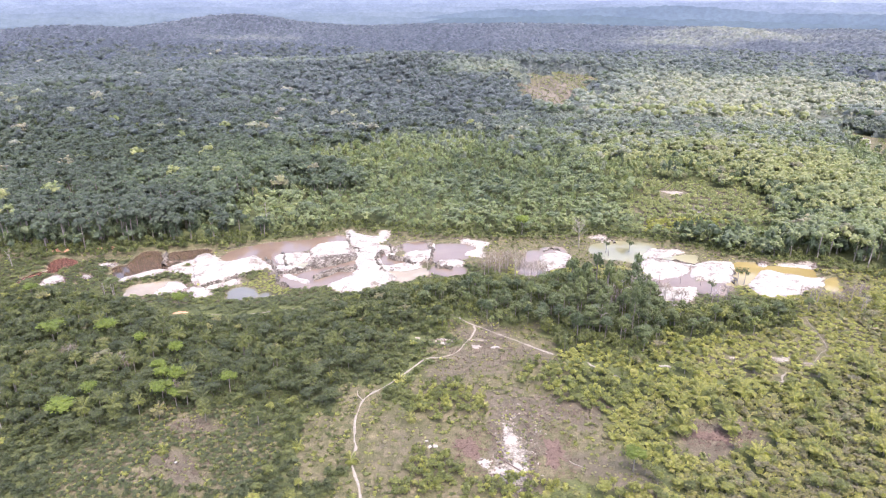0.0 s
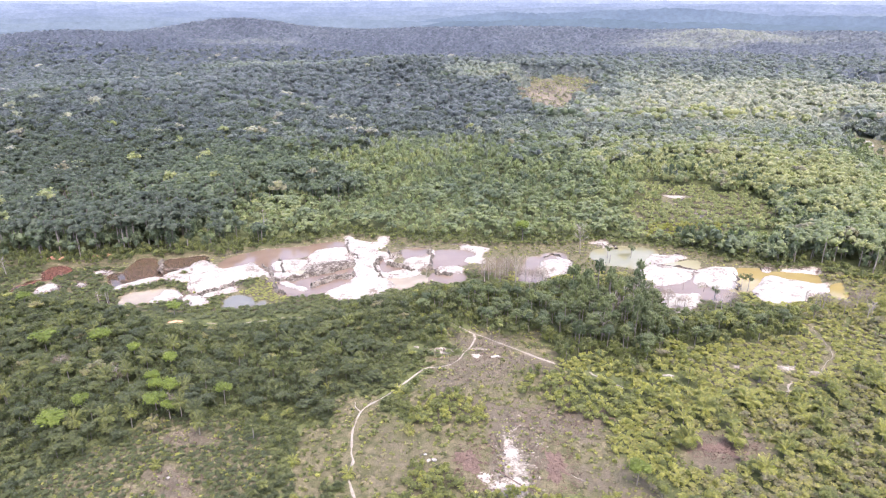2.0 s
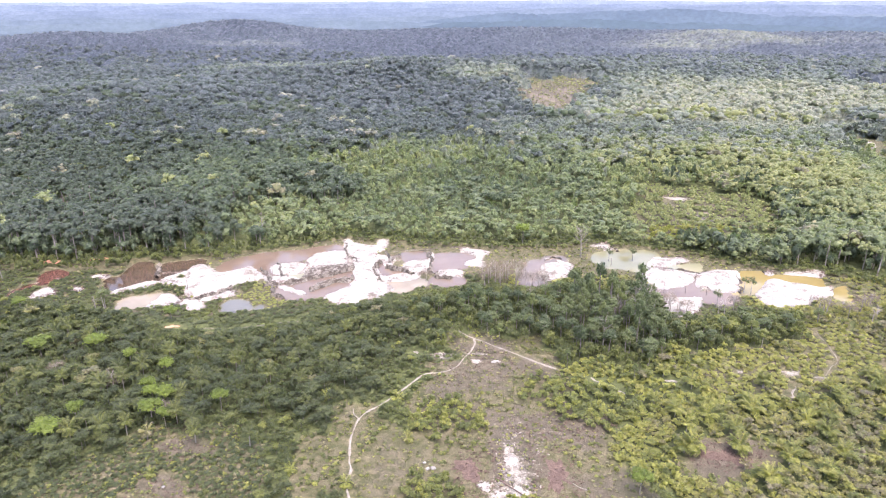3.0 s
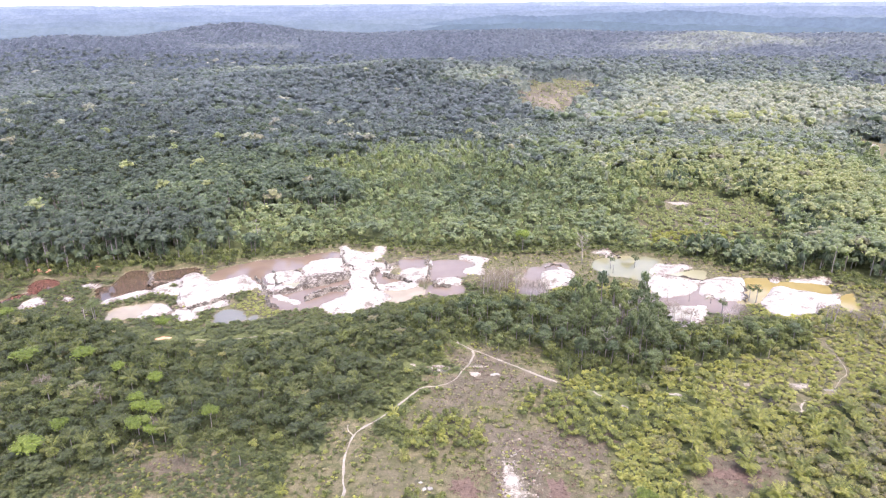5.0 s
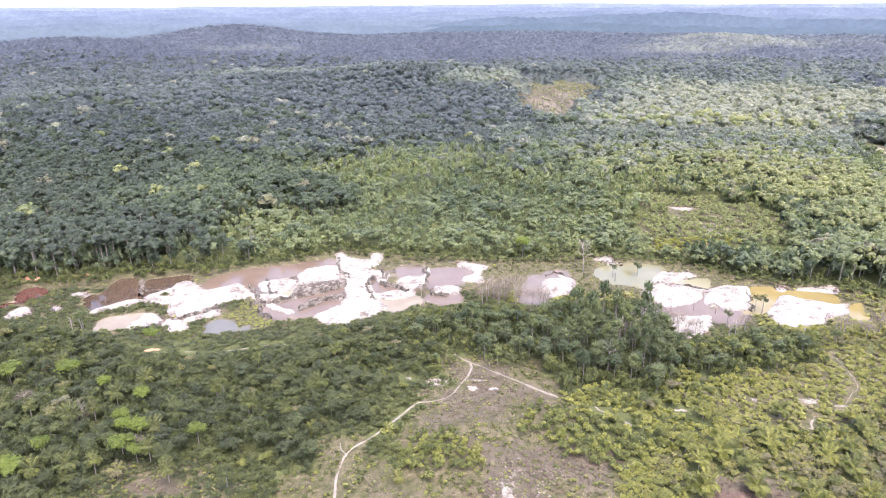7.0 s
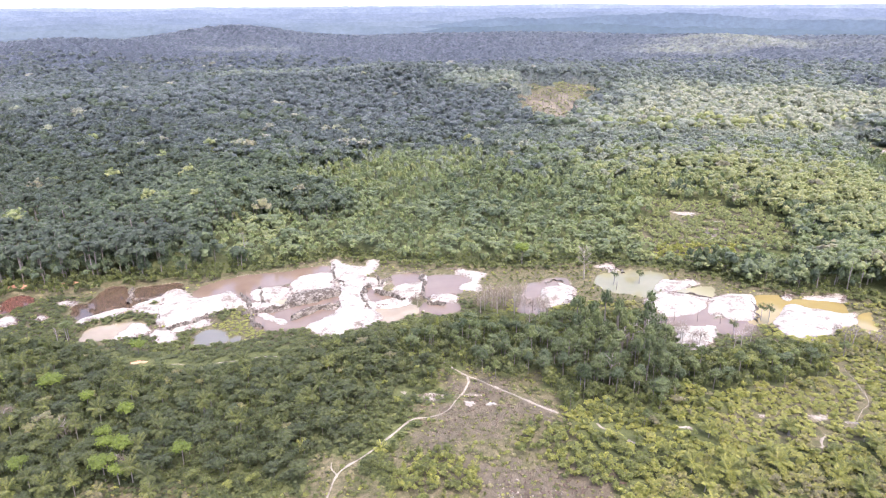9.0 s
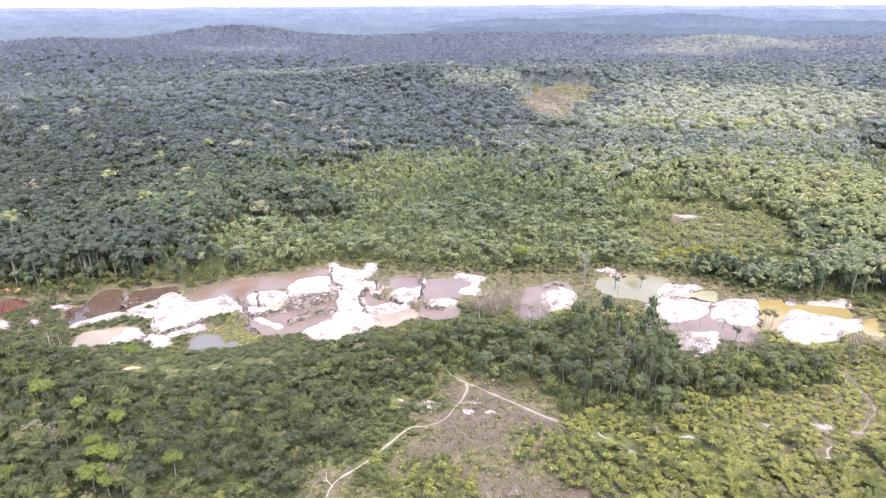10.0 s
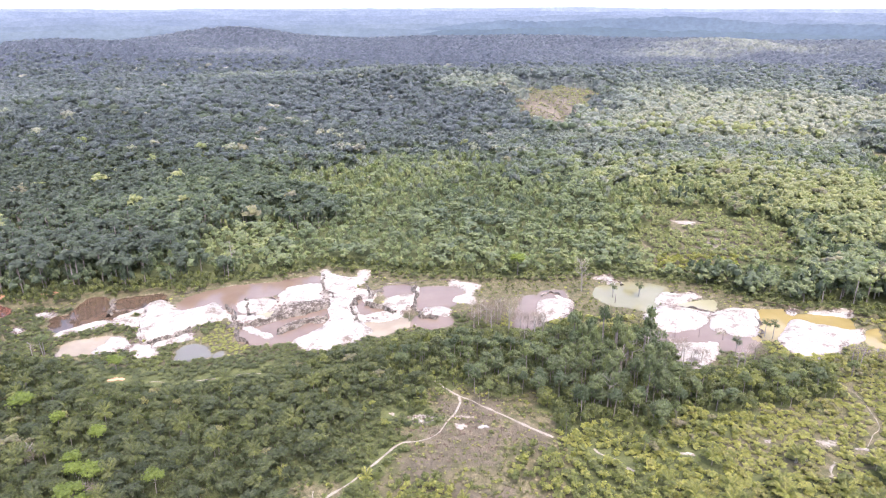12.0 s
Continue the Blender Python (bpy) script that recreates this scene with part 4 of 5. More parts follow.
# shrubs and grass of the near side
for x, y in grid(118, 300, 2.3):
    b0 = float(in_basin(x, y))
    if b0 > 2 and not free(x, y, 1.2) or inside(x, y, MARSH) > -.1:
        continue
    op, bare, bu = inside(x, y, OPEN), inside(x, y, [o[:5] for o in BARE]), inside(x, y, BUSHES)
    gap = path_gap(x, y)
    warm = 0.10 * smooth(-20, 60, x) - .16 * float(smooth(-.4, .3, inside(x, y, [(52, 208, 28, 24)]))) + 0.30 * (float(vnoise(x, y, 18, 31)) - .5)
    if gap < 1.8 or bare_spot(x, y) or any(abs(x - px) < 2.4 and abs(y - py) < 2.4 for px, py in PALM_SPOTS):
        continue
    if bu > 0:
        shrubs.append((x, y, random.uniform(1.6, 3.4), random.uniform(1.4, 2.2), random.uniform(.40, .68)))
    elif bare > 0.1:
        for _ in range(2):
            tufts.append((x + random.uniform(-1, 1), y + random.uniform(-1, 1), random.uniform(.2, .6), random.uniform(.3, .8), random.choice((.4, .5, .62, .84, .87, .9))))
    elif op > 0:
        r = random.random()
        if r < (0.26 + .3 * float(smooth(.45, .7, vnoise(x, y, 13, 35))) if x < 60 else .9):
            shrubs.append((x, y, random.uniform(.5, 1.5), random.uniform(.5, 1.3), .44 + warm + random.uniform(-.14, .15)))
            tufts.append((x + random.uniform(-1.3, 1.3), y + random.uniform(-1.3, 1.3), random.uniform(.3, .8), random.uniform(.6, 1.3), random.choice((.42, .55, .66, .84, .86))))
        elif r < 0.97:
            tufts.append((x, y, random.uniform(.4, 1.1), random.uniform(.5, 1.2), random.choice((.36, .44, .52, .6, .8, .86))))
            tufts.append((x + random.uniform(-1.4, 1.4), y + random.uniform(-1.4, 1.4), random.uniform(.2, .6), random.uniform(.4, .9), random.choice((.4, .5, .62, .84, .88))))
    elif inside(x, y, STRAW) > 0:
        shrubs.append((x, y, random.uniform(.6, 1.7), random.uniform(1.0, 1.8), random.choice((.56, .62, .66, .69, .72, .78))))
        for _ in range(2):
            tufts.append((x + random.uniform(-1.3, 1.3), y + random.uniform(-1.3, 1.3), random.uniform(.5, 1.0), random.uniform(1.0, 1.6), random.choice((.62, .67, .7, .74, .8))))
    elif -0.12 < inside(x, y, GROVE) < 0.2:
        shrubs.append((x, y, min(random.uniform(2.5, 5), low_enough(x, y)), random.uniform(1.4, 2.4), random.uniform(.28, .54)))
    elif inside(x, y, GROVE) > 0.12 or inside(x, y, THICKET) > 0.2:
        shrubs.append((x, y, min(random.uniform(2.8, 5.4), low_enough(x, y)), random.uniform(1.3, 2.2), random.uniform(.10, .40) + .5 * warm - .10 * float(smooth(205, 170, y))))
    else:
        shrubs.append((x, y, min(random.uniform(1.0, 2.6), .5 + low_enough(x, y)), random.uniform(1.2, 2.0), (.61 + .09 * float(smooth(40, 90, x)) if x > 20 else .32 if y > 172 else .22) + .8 * warm + random.uniform(-.10, .08)))
        tufts.append((x + random.uniform(-1.2, 1.2), y + random.uniform(-1.2, 1.2), random.uniform(.8, 1.4) if x > 20 else random.uniform(.5, 1.0), random.uniform(1.2, 1.9), (.68 if x > 20 else .34) + .5 * warm))
# low ferns over an old clearing
for x, y in grid(128, 182, 1.6):
    if inside(x, y, [(-85, 155, 28, 24)]) > 0 and inside(x, y, [o[:5] for o in BARE]) < 0.05:
        tufts.append((x, y, random.uniform(.5, 1.1), random.uniform(.8, 1.3), random.uniform(.08, .28)))
# low growth on the valley floor and along its far side
for x, y in grid(255, 372, 2.5, 60):
    b0 = float(in_basin(x, y))
    if b0 < -9 or y < float(np.interp(x, NEAR_X, NEAR_Y)) or not free(x, y, 0.5):
        continue
    if inside(x, y, MARSH) > -.1:
        continue
    r = random.random()
    rimless = float(pond_field(x, y)) > -2.5 or float(heap_field(x, y)) > -2.5
    behind = y - float(np.interp(x, NEAR_X, NEAR_Y)) > float(np.interp(x, FAR_X, FAR_Y)) - y
    if b0 < (9 if x < -100 and behind else 5 if behind else 3):
        shrubs.append((x, y, random.uniform(2.2, 5.0) if x < -100 and behind else random.uniform(.6, 1.6) if not behind else random.uniform(1.2, 3.4), random.uniform(1.2, 2.2), random.uniform(.24, .5)))
    elif r < (0.22 if rimless else 0.65) * (0.7 if -125 < x < 20 else 1.3):
        shrubs.append((x, y, random.uniform(.5, 1.5), random.uniform(.5, 1.3), random.uniform(.3, .6)))
    elif r < (0.5 if -125 < x < 20 else .8):
        tufts.append((x, y, random.uniform(.3, .8), random.uniform(.5, 1.1), random.uniform(.42, .7)))
# marsh grass beside the dark pond
for x, y in grid(264, 298, 1.5):
    if inside(x, y, MARSH) > 0 and free(x, y, 0.4):
        tufts.append((x, y, random.uniform(.25, .5), random.uniform(.8, 1.3), random.uniform(.56, .68)))
# forest behind the valley
for x, y in grid(286, 660, 4.4):
    if float(in_basin(x, y)) > -3.5 or y < float(np.interp(x, FAR_X, FAR_Y)):
        continue
    op, rg, li = inside(x, y, FAR_OPEN), inside(x, y, REGROWTH) + 1.1 * (float(fbm(x, y, 60, 23)) - .5), inside(x, y, SUNLIT)
    patch = float(fbm(x, y, 90, 17)) - 0.5 + .3 * float(smooth(-.3, .5, inside(x, y, [(150, 405, 120, 90)])))
    if -0.3 < op <= 0:
        regrowth.append((x, y, random.uniform(5, 10) * (1.1 + op) * (.45 if 340 < y < 400 else 1), random.uniform(2.0, 3.2), .52 + random.uniform(-.1, .12)))
    if op > 0:
        for _ in range(6 if y < 500 else 1):
            if abs(x - 357 - .4 * (y - 604)) > 11 and not bare_spot(x, y):
                shrubs.append((x + random.uniform(-2, 2), y + random.uniform(-2, 2), random.uniform(.8, 3.2), random.uniform(.8, 2.0), random.choice((.6, .64, .68, .7))))
    elif 88 < x < 162 and 346 < y < 402:
        regrowth.append((x, y, random.uniform(1.5, 3.6), random.uniform(1.6, 2.8), .46 + random.uniform(-.1, .16)))
    elif rg > 0:
        slit = inside(x, y, [(345, 530, 30, 80)]) > 0
        if random.random() < (.16 + .5 * float(smooth(-.05, .2, vnoise(x, y, 26, 37) - .5))) * (.6 + .4 * float(smooth(380, 480, y))) and not slit:
            tall = random.uniform(6, 10) + 5 * float(smooth(370, 480, y)) * random.random()
            young.append((x, y, tall, random.uniform(2.6, 4.6), .40 + .35 * patch + .12 * float(smooth(-.3, .4, li)) + random.uniform(-.14, .14)))
        elif random.random() < 0.85:
            regrowth.append((x, y, random.uniform(2, 4) if slit else random.uniform(4.5, 8) + 7 * float(smooth(380, 540, y)) * random.uniform(.5, 1), random.uniform(2.2, 3.6), .44 + .3 * patch + .09 * float(smooth(-.3, .4, li)) + random.uniform(-.12, .12)))
    elif random.random() < 0.58:
        near_edge = y - float(np.interp(x, FAR_X, FAR_Y))
        if near_edge < 34 or rg > -.22 or inside(x, y, FAR_OPEN) > -.5:
            for _ in range(3):
                regrowth.append((x + random.uniform(-4, 4), y + random.uniform(-4, 4), random.uniform(5, 13), random.uniform(2.0, 3.2), random.uniform(.12, .42)))
        if random.random() < .5:
            under.append((x + random.uniform(-3, 3), y + random.uniform(-3, 3), random.uniform(8, 13), random.uniform(3.5, 5), random.uniform(.2, .42)))
        tall = 19 if x < -40 else 9 if 88 < x < 156 and y < 400 else 16
        # tone holds painted light: cloud shade to the left, sun in the ovals
        tone = .06 + .16 * float(smooth(-110, -10, x)) + .23 * float(smooth(10, 110, x)) + .4 * patch + .2 * float(smooth(-.2, .2, li)) + random.uniform(-.12, .12)
        tone = min(tone, .68)
        big = random.random() < .016
        if big:
            tone = random.choice((.8, .84, .58, .64, .7))
        # with distance more trees take the leaf colour with haze in it
        (mid_hazy if random.random() < float(smooth(450, 655, y)) else mid_trees).append((x, y, tall * random.uniform(.88, 1.12) * (1 - .3 * float(smooth(-.4, 0, rg))) * (1 - .4 * float(smooth(-.6, -.1, op))), random.uniform(5.0, 6.4) if big else random.uniform(2.9, 5.4), tone))
for x, y in grid(655, 1500, 11.2, 40):
    if random.random() < float(smooth(1050, 1480, y)):
        continue
    op = inside(x, y, FAR_OPEN)
    if op > 0:
        if random.random() < .5:
            snags.append((x, y, random.uniform(8, 15), 1.0, .5))
        for _ in range(2):
            shrubs.append((x + random.uniform(-5, 5), y + random.uniform(-5, 5), random.uniform(1.5, 3.5), random.uniform(2.0, 3.6), random.choice((.62, .7, .8, .82)) if x < 140 else .70))
    elif op > -.45:
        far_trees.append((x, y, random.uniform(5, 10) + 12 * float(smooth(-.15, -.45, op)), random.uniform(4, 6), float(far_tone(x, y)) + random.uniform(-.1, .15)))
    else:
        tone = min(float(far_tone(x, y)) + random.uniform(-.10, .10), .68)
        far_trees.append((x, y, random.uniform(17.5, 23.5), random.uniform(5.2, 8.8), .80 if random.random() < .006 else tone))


def mass(name, protos, plants, label, category, lift, depth, mat=None, flat=True):
    """plants: x, y, height, radius, tone. lift: the crown's middle, as a share of the height; depth: its half height, a share of the height, or of the radius where below 0."""
    A = np.array(plants)
    z = terrain(A[:, 0], A[:, 1])
    rows = np.stack([A[:, 0], A[:, 1], z + A[:, 2] * lift, A[:, 3], A[:, 2] * depth if depth > 0 else -depth * A[:, 3],
                     rng.uniform(0, 6.28, len(A)), np.clip(A[:, 4], 0, 1)], 1)
    return scattered(name, protos, rows, mat or LEAF_MASS, label, category, True, flat)


def stems(name, plants, label, thick, top, mat=None):
    A = np.array(plants)
    z = terrain(A[:, 0], A[:, 1])
    rows = np.stack([A[:, 0], A[:, 1], z - .3, thick * A[:, 2] / 18, A[:, 2] * top + .3, rng.uniform(0, 6.28, len(A)), 0 * z], 1)
    return scattered(name, STEM, rows, mat or BARK, label, "tree trunks", False)


# nearest trees stand as single things
def tree_model(seed, H, R, tone, label, group, flat=0.62, thick=0.16, mat=LEAF):
    r = np.random.default_rng(seed)
    root = tagged(new("tree"), label, "tree", group)
    V, F = trunk_with_limbs(r, H * .86, thick, R, 5)
    child("trunk", mesh_of("trunk", V, F, BARK, False), root)
    V, F = crown(r, R, H * .34 if flat > .5 else R * flat, 10, 460, 0.32 * R / 3, core=.76)
    V = V + np.array([0, 0, H * (.70 if flat > .5 else .80)])
    child("crown", mesh_of("crown", V, F, mat, True, tone), root)
    return root


def put_things(models, plants):
    """models: (thing, height, radius, tone). The first use of a model moves it, the others are copies."""
    fresh = set()
    for i, (x, y, h, r, tone) in enumerate(plants):
        order = sorted(range(len(models)), key=lambda k: abs(models[k][3] - tone) + 0.004 * ((i * 7 + k * 3) % 11))
        ob, H0, R0, _ = models[order[0]]
        m = Matrix.LocRotScale((x, y, float(terrain(x, y))), Euler((0, 0, random.uniform(0, 6.28))), (r / R0, r / R0, h / H0))
        if order[0] in fresh:
            made = copy_thing(ob, Matrix.Identity(4))
            made.matrix_basis = m
        else:
            fresh.add(order[0])
            ob.matrix_basis = m
    for k, (ob, *_) in enumerate(models):
        if k not in fresh:
            for o in (*ob.children_recursive, ob):
                bpy.data.objects.remove(o)


LOW = [(tree_model(10 + i, 7.5, 3.1, t, f"{w} broad-crowned young tree in dense scrub", "young forest trees"), 7.5, 3.1, t)
       for i, (t, w) in enumerate(((.16, "dark green"), (.26, "deep green"), (.33, "mid-green"), (.42, "fresh green"), (.5, "olive green"), (.62, "yellow-green")))]
near_trees.sort(key=lambda p: p[1])
single, rest = near_trees[:150], near_trees[150:]
put_things(LOW, single)
mass("young_trees", FULL, rest, "dense mass of young green trees and tall scrub", "trees", .66, .36)
stems("young_tree_trunks", rest, "thin grey trunks of young trees", .55, .7)

SLENDER = [(52, 229, 9, 1.3, .4), (60, 226, 10, 1.5, .5), (66, 231, 12, 1.7, .4), (72, 227, 11, 1.6, .38), (80, 232, 10, 1.6, .5), (47, 213, 7, 1.1, .5), (57, 206, 8, 1.1, .5), (64, 214, 8, 1.2, .55),
           (70, 220, 10, 1.4, .45), (90, 236, 9, 1.5, .5), (98, 240, 9, 1.6, .5), (76, 238, 13, 2.0, .33), (85, 241, 11, 1.8, .4), (-153, 262, 9, 2.8, .55), (-9, 231, 7, 1.4, .38), (10, 232, 7, 1.2, .45),
           (36, 216, 8, 1.0, .5), (22, 203, 5, .8, .5), (118, 243, 9, 2.0, .5), (130, 247, 9, 2.2, .55), (140, 251, 8, 2.0, .5), (108, 247, 10, 2.2, .4)]
TALL = [(tree_model(30 + i, 16, 3.6, t, f"tall {w} tree with a pale bare trunk", "grove by the ponds", .95, .2, GROVE_LEAF), 16, 3.6, t)
        for i, (t, w) in enumerate(((.2, "dark green"), (.29, "deep green"), (.38, "mid-green"), (.5, "fresh green"), (.62, "light green")))]
grove_trees.sort(key=lambda p: p[1])
put_things(TALL, grove_trees[:110] + SLENDER)
if grove_trees[110:]:
    mass("grove_trees", FULL, grove_trees[110:], "dense dark green grove beside the ponds", "trees", .74, .30, GROVE_LEAF)
    stems("grove_trunks", grove_trees[110:], "pale trunks of grove trees", .9, .8)

LIME = [(tree_model(50 + i, 8.5, 4.2, .4 + .2 * i, "lime-green flat umbrella-crowned tree above the scrub", "lime-green trees", .3, .18, LIME_LEAF), 8.5, 4.2, .4 + .2 * i) for i in range(3)]
put_things(LIME, [(x, y, h, r, .4 + .2 * (i % 3)) for i, (x, y, h, r) in enumerate(((-154, 218, 8, 5.0), (-134, 220, 8, 4.0), (-102, 205, 7.5, 2.8), (-77, 186, 7.5, 3.0), (-95, 188, 7.5, 3.2), (-100, 189, 7, 2.8), (-96, 179, 8, 3.8), (-91, 177, 7, 2.6),
                                                   (-122, 168, 8, 4.6), (-119, 178, 7.5, 3.0), (-103, 193, 7.5, 2.6), (-118, 212, 7, 2.6), (-184, 254, 7, 3.4), (-119, 249, 6, 3.2), (31, 345, 11, 4.0), (45.6, 151, 7.5, 3.2)))])

shrubs.sort(key=lambda p: p[1])


def shrub_model(seed, tone, label):
    r = np.random.default_rng(seed)
    root = tagged(new("shrub"), label, "shrub", "scrub on the near slope")
    parts = [tube([(0, 0, -.2), (math.cos(a) * .4, math.sin(a) * .4, .9)], [.06, .03], 4) for a in (0.3, 2.2, 4.4)]
    V, F = joined(parts)
    child("stems", mesh_of("stems", V, F, BARK, False), root)
    V, F = crown(r, 1.6, 1.2, 5, 240, 0.23, half=True, up=.4, core=.76, face=.4)
    V = V + np.array([0, 0, 1.0])
    child("leaves", mesh_of("leaves", V, F, LEAF, True, tone), root)
    return root


SHRUBS = [(shrub_model(60 + i, t, f"{w} leafy shrub in open scrub"), 2.0, 1.6, t) for i, (t, w) in enumerate(((.36, "mid-green"), (.46, "fresh green"), (.55, "light green"), (.66, "yellow-green"), (.74, "olive yellow")))]
put_things(SHRUBS, shrubs[:290])
rest = shrubs[290:]
mass("scrub", BUSH, [p for p in rest if p[1] < 192], "mixed green and yellow-green scrub", "scrub", .45, .62)
mass("upper_scrub", SMALL, [p for p in rest if 192 <= p[1] < 250], "mixed green scrub towards the ponds", "scrub", .45, .62)
mass("pondside_scrub", SMALL, [p for p in rest if 250 <= p[1] < 372], "low green scrub between and around the ponds", "scrub", .45, .62)
mass("clearing_scrub", SMALL, [p for p in rest if p[1] >= 372], "pale yellow-green low growth in far clearings", "scrub", .45, .62, FOREST_LEAF)
mass("grass_tufts", TUFT, tufts, "tufts of green and straw-coloured grass", "grass", .3, .8)
# share of regrowth in haze-tinted leaves grows with distance
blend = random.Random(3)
hazier = [p for p in regrowth if blend.random() < float(smooth(440, 655, p[1]))]
regrowth = [p for p in regrowth if p not in set(hazier)]
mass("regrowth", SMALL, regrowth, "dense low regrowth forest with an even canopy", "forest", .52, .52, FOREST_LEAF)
mass("older_regrowth", SMALL, hazier, "low regrowth forest in haze-greyed green with an even canopy", "forest", .52, .52, HAZE_LEAF)
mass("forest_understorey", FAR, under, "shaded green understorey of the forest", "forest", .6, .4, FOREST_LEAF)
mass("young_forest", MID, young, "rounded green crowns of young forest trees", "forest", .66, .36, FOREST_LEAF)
mass("old_forest", MID, mid_hazy, "rainforest canopy in haze-greyed green", "forest", .72, -.92, HAZE_LEAF, False)
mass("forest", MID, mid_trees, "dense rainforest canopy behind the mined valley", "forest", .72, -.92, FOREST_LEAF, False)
stems("forest_trunks", [p for p in mid_trees if p[1] < 420], "pale straight trunks at the forest edge", 1.1, .8)
stems("snags", snags, "bare standing trunks in a distant burnt clearing", 1.0, 1.0, DEADWOOD)
# crowns change from forest green to the haze-tinted colour with distance
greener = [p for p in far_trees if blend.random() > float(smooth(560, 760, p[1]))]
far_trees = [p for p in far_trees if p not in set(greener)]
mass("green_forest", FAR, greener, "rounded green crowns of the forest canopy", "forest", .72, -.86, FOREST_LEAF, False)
mass("distant_forest", FAR, far_trees, "rounded crowns of the distant rainforest canopy", "forest", .72, -.86, HAZE_LEAF, False)


# the closed canopy towards the horizon: one sheet of rounded crowns
def domes(x, y, size, seed):
    """Height and own number of the crown that stands highest over each place."""
    ix, iy = np.floor(x / size), np.floor(y / size)
    top, own = np.full(x.shape, -99.0), np.zeros(x.shape)
    for dx in (-1, 0, 1):
        for dy in (-1, 0, 1):
            jx, jy = ix + dx, iy + dy
            cx, cy = (jx + .5 + .8 * (lattice(jx, jy, seed) - .5)) * size, (jy + .5 + .8 * (lattice(jx, jy, seed + 1) - .5)) * size
            h, r = 7.0 * lattice(jx, jy, seed + 2), size * (.55 + .45 * lattice(jx, jy, seed + 3))
            z = h - 11.0 * ((x - cx) ** 2 + (y - cy) ** 2) / r ** 2
            own = np.where(z > top, lattice(jx, jy, seed + 4), own)
            top = np.maximum(top, z)
    return top, own


def far_canopy(r0, r1, rows, columns, lift, mat, name):
    th, ra = np.linspace(radians(-41), radians(41), columns), np.geomspace(r0, r1, rows)
    T, R = np.meshgrid(th, ra)
    T = T + radians(.06) * (vnoise(T * 900, R, 1.0, 79) - .5)
    X, Y = np.sin(T) * R, np.cos(T) * R
    top, own = domes(X, Y, 11.5, 71)
    Z = lift + np.maximum(top, -6) + 2.0 * (vnoise(X, Y, 3.1, 75) - .5)
    gap = np.max([oval(*drift(X, Y), *o) for o in FAR_OPEN], 0)
    Z = terrain(X, Y) - 2 + (Z + 2) * (1 - smooth(-.35, -.1, gap))
    Z[0] -= 25
    Z[-1] -= 12
    n = len(th)
    i = np.arange(n * rows).reshape(rows, n)
    F = np.stack([i[:-1, :-1], i[:-1, 1:], i[1:, 1:], i[1:, :-1]], 2).reshape(-1, 4)
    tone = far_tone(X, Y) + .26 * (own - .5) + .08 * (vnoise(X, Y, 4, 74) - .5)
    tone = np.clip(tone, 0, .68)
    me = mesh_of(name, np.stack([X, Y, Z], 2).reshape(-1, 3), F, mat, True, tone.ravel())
    tagged(new(name, me), "closed rainforest canopy over low hills towards the horizon", "forest", kind="stuff")


# both sheets wear leaf colours that have the haze in them
far_canopy(640, 1200, 70, 300, 7.5, HAZE_LEAF, "distant_understorey")
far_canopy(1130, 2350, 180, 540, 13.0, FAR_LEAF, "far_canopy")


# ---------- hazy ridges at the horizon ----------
# the haze is painted: ridges glow in blue, mostly paler the farther off
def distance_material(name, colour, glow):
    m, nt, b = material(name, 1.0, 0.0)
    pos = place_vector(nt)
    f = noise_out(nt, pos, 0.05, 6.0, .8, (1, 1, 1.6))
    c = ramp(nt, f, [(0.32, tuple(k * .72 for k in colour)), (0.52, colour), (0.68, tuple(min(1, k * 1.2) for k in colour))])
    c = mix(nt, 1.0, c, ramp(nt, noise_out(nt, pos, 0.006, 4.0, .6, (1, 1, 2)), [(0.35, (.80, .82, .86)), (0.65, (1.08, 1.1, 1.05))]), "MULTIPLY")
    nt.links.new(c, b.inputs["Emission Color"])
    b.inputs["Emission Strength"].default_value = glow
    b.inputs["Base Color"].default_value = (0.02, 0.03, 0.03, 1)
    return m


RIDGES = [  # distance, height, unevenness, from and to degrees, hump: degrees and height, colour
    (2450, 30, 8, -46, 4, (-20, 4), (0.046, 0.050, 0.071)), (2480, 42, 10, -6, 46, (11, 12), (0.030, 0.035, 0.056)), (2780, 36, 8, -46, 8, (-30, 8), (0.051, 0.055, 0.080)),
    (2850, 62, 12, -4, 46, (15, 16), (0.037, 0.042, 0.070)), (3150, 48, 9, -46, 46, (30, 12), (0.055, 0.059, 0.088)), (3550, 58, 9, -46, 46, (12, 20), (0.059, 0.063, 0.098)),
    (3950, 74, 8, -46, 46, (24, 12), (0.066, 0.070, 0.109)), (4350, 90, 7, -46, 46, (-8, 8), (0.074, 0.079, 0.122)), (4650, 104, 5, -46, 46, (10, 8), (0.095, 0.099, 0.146))]
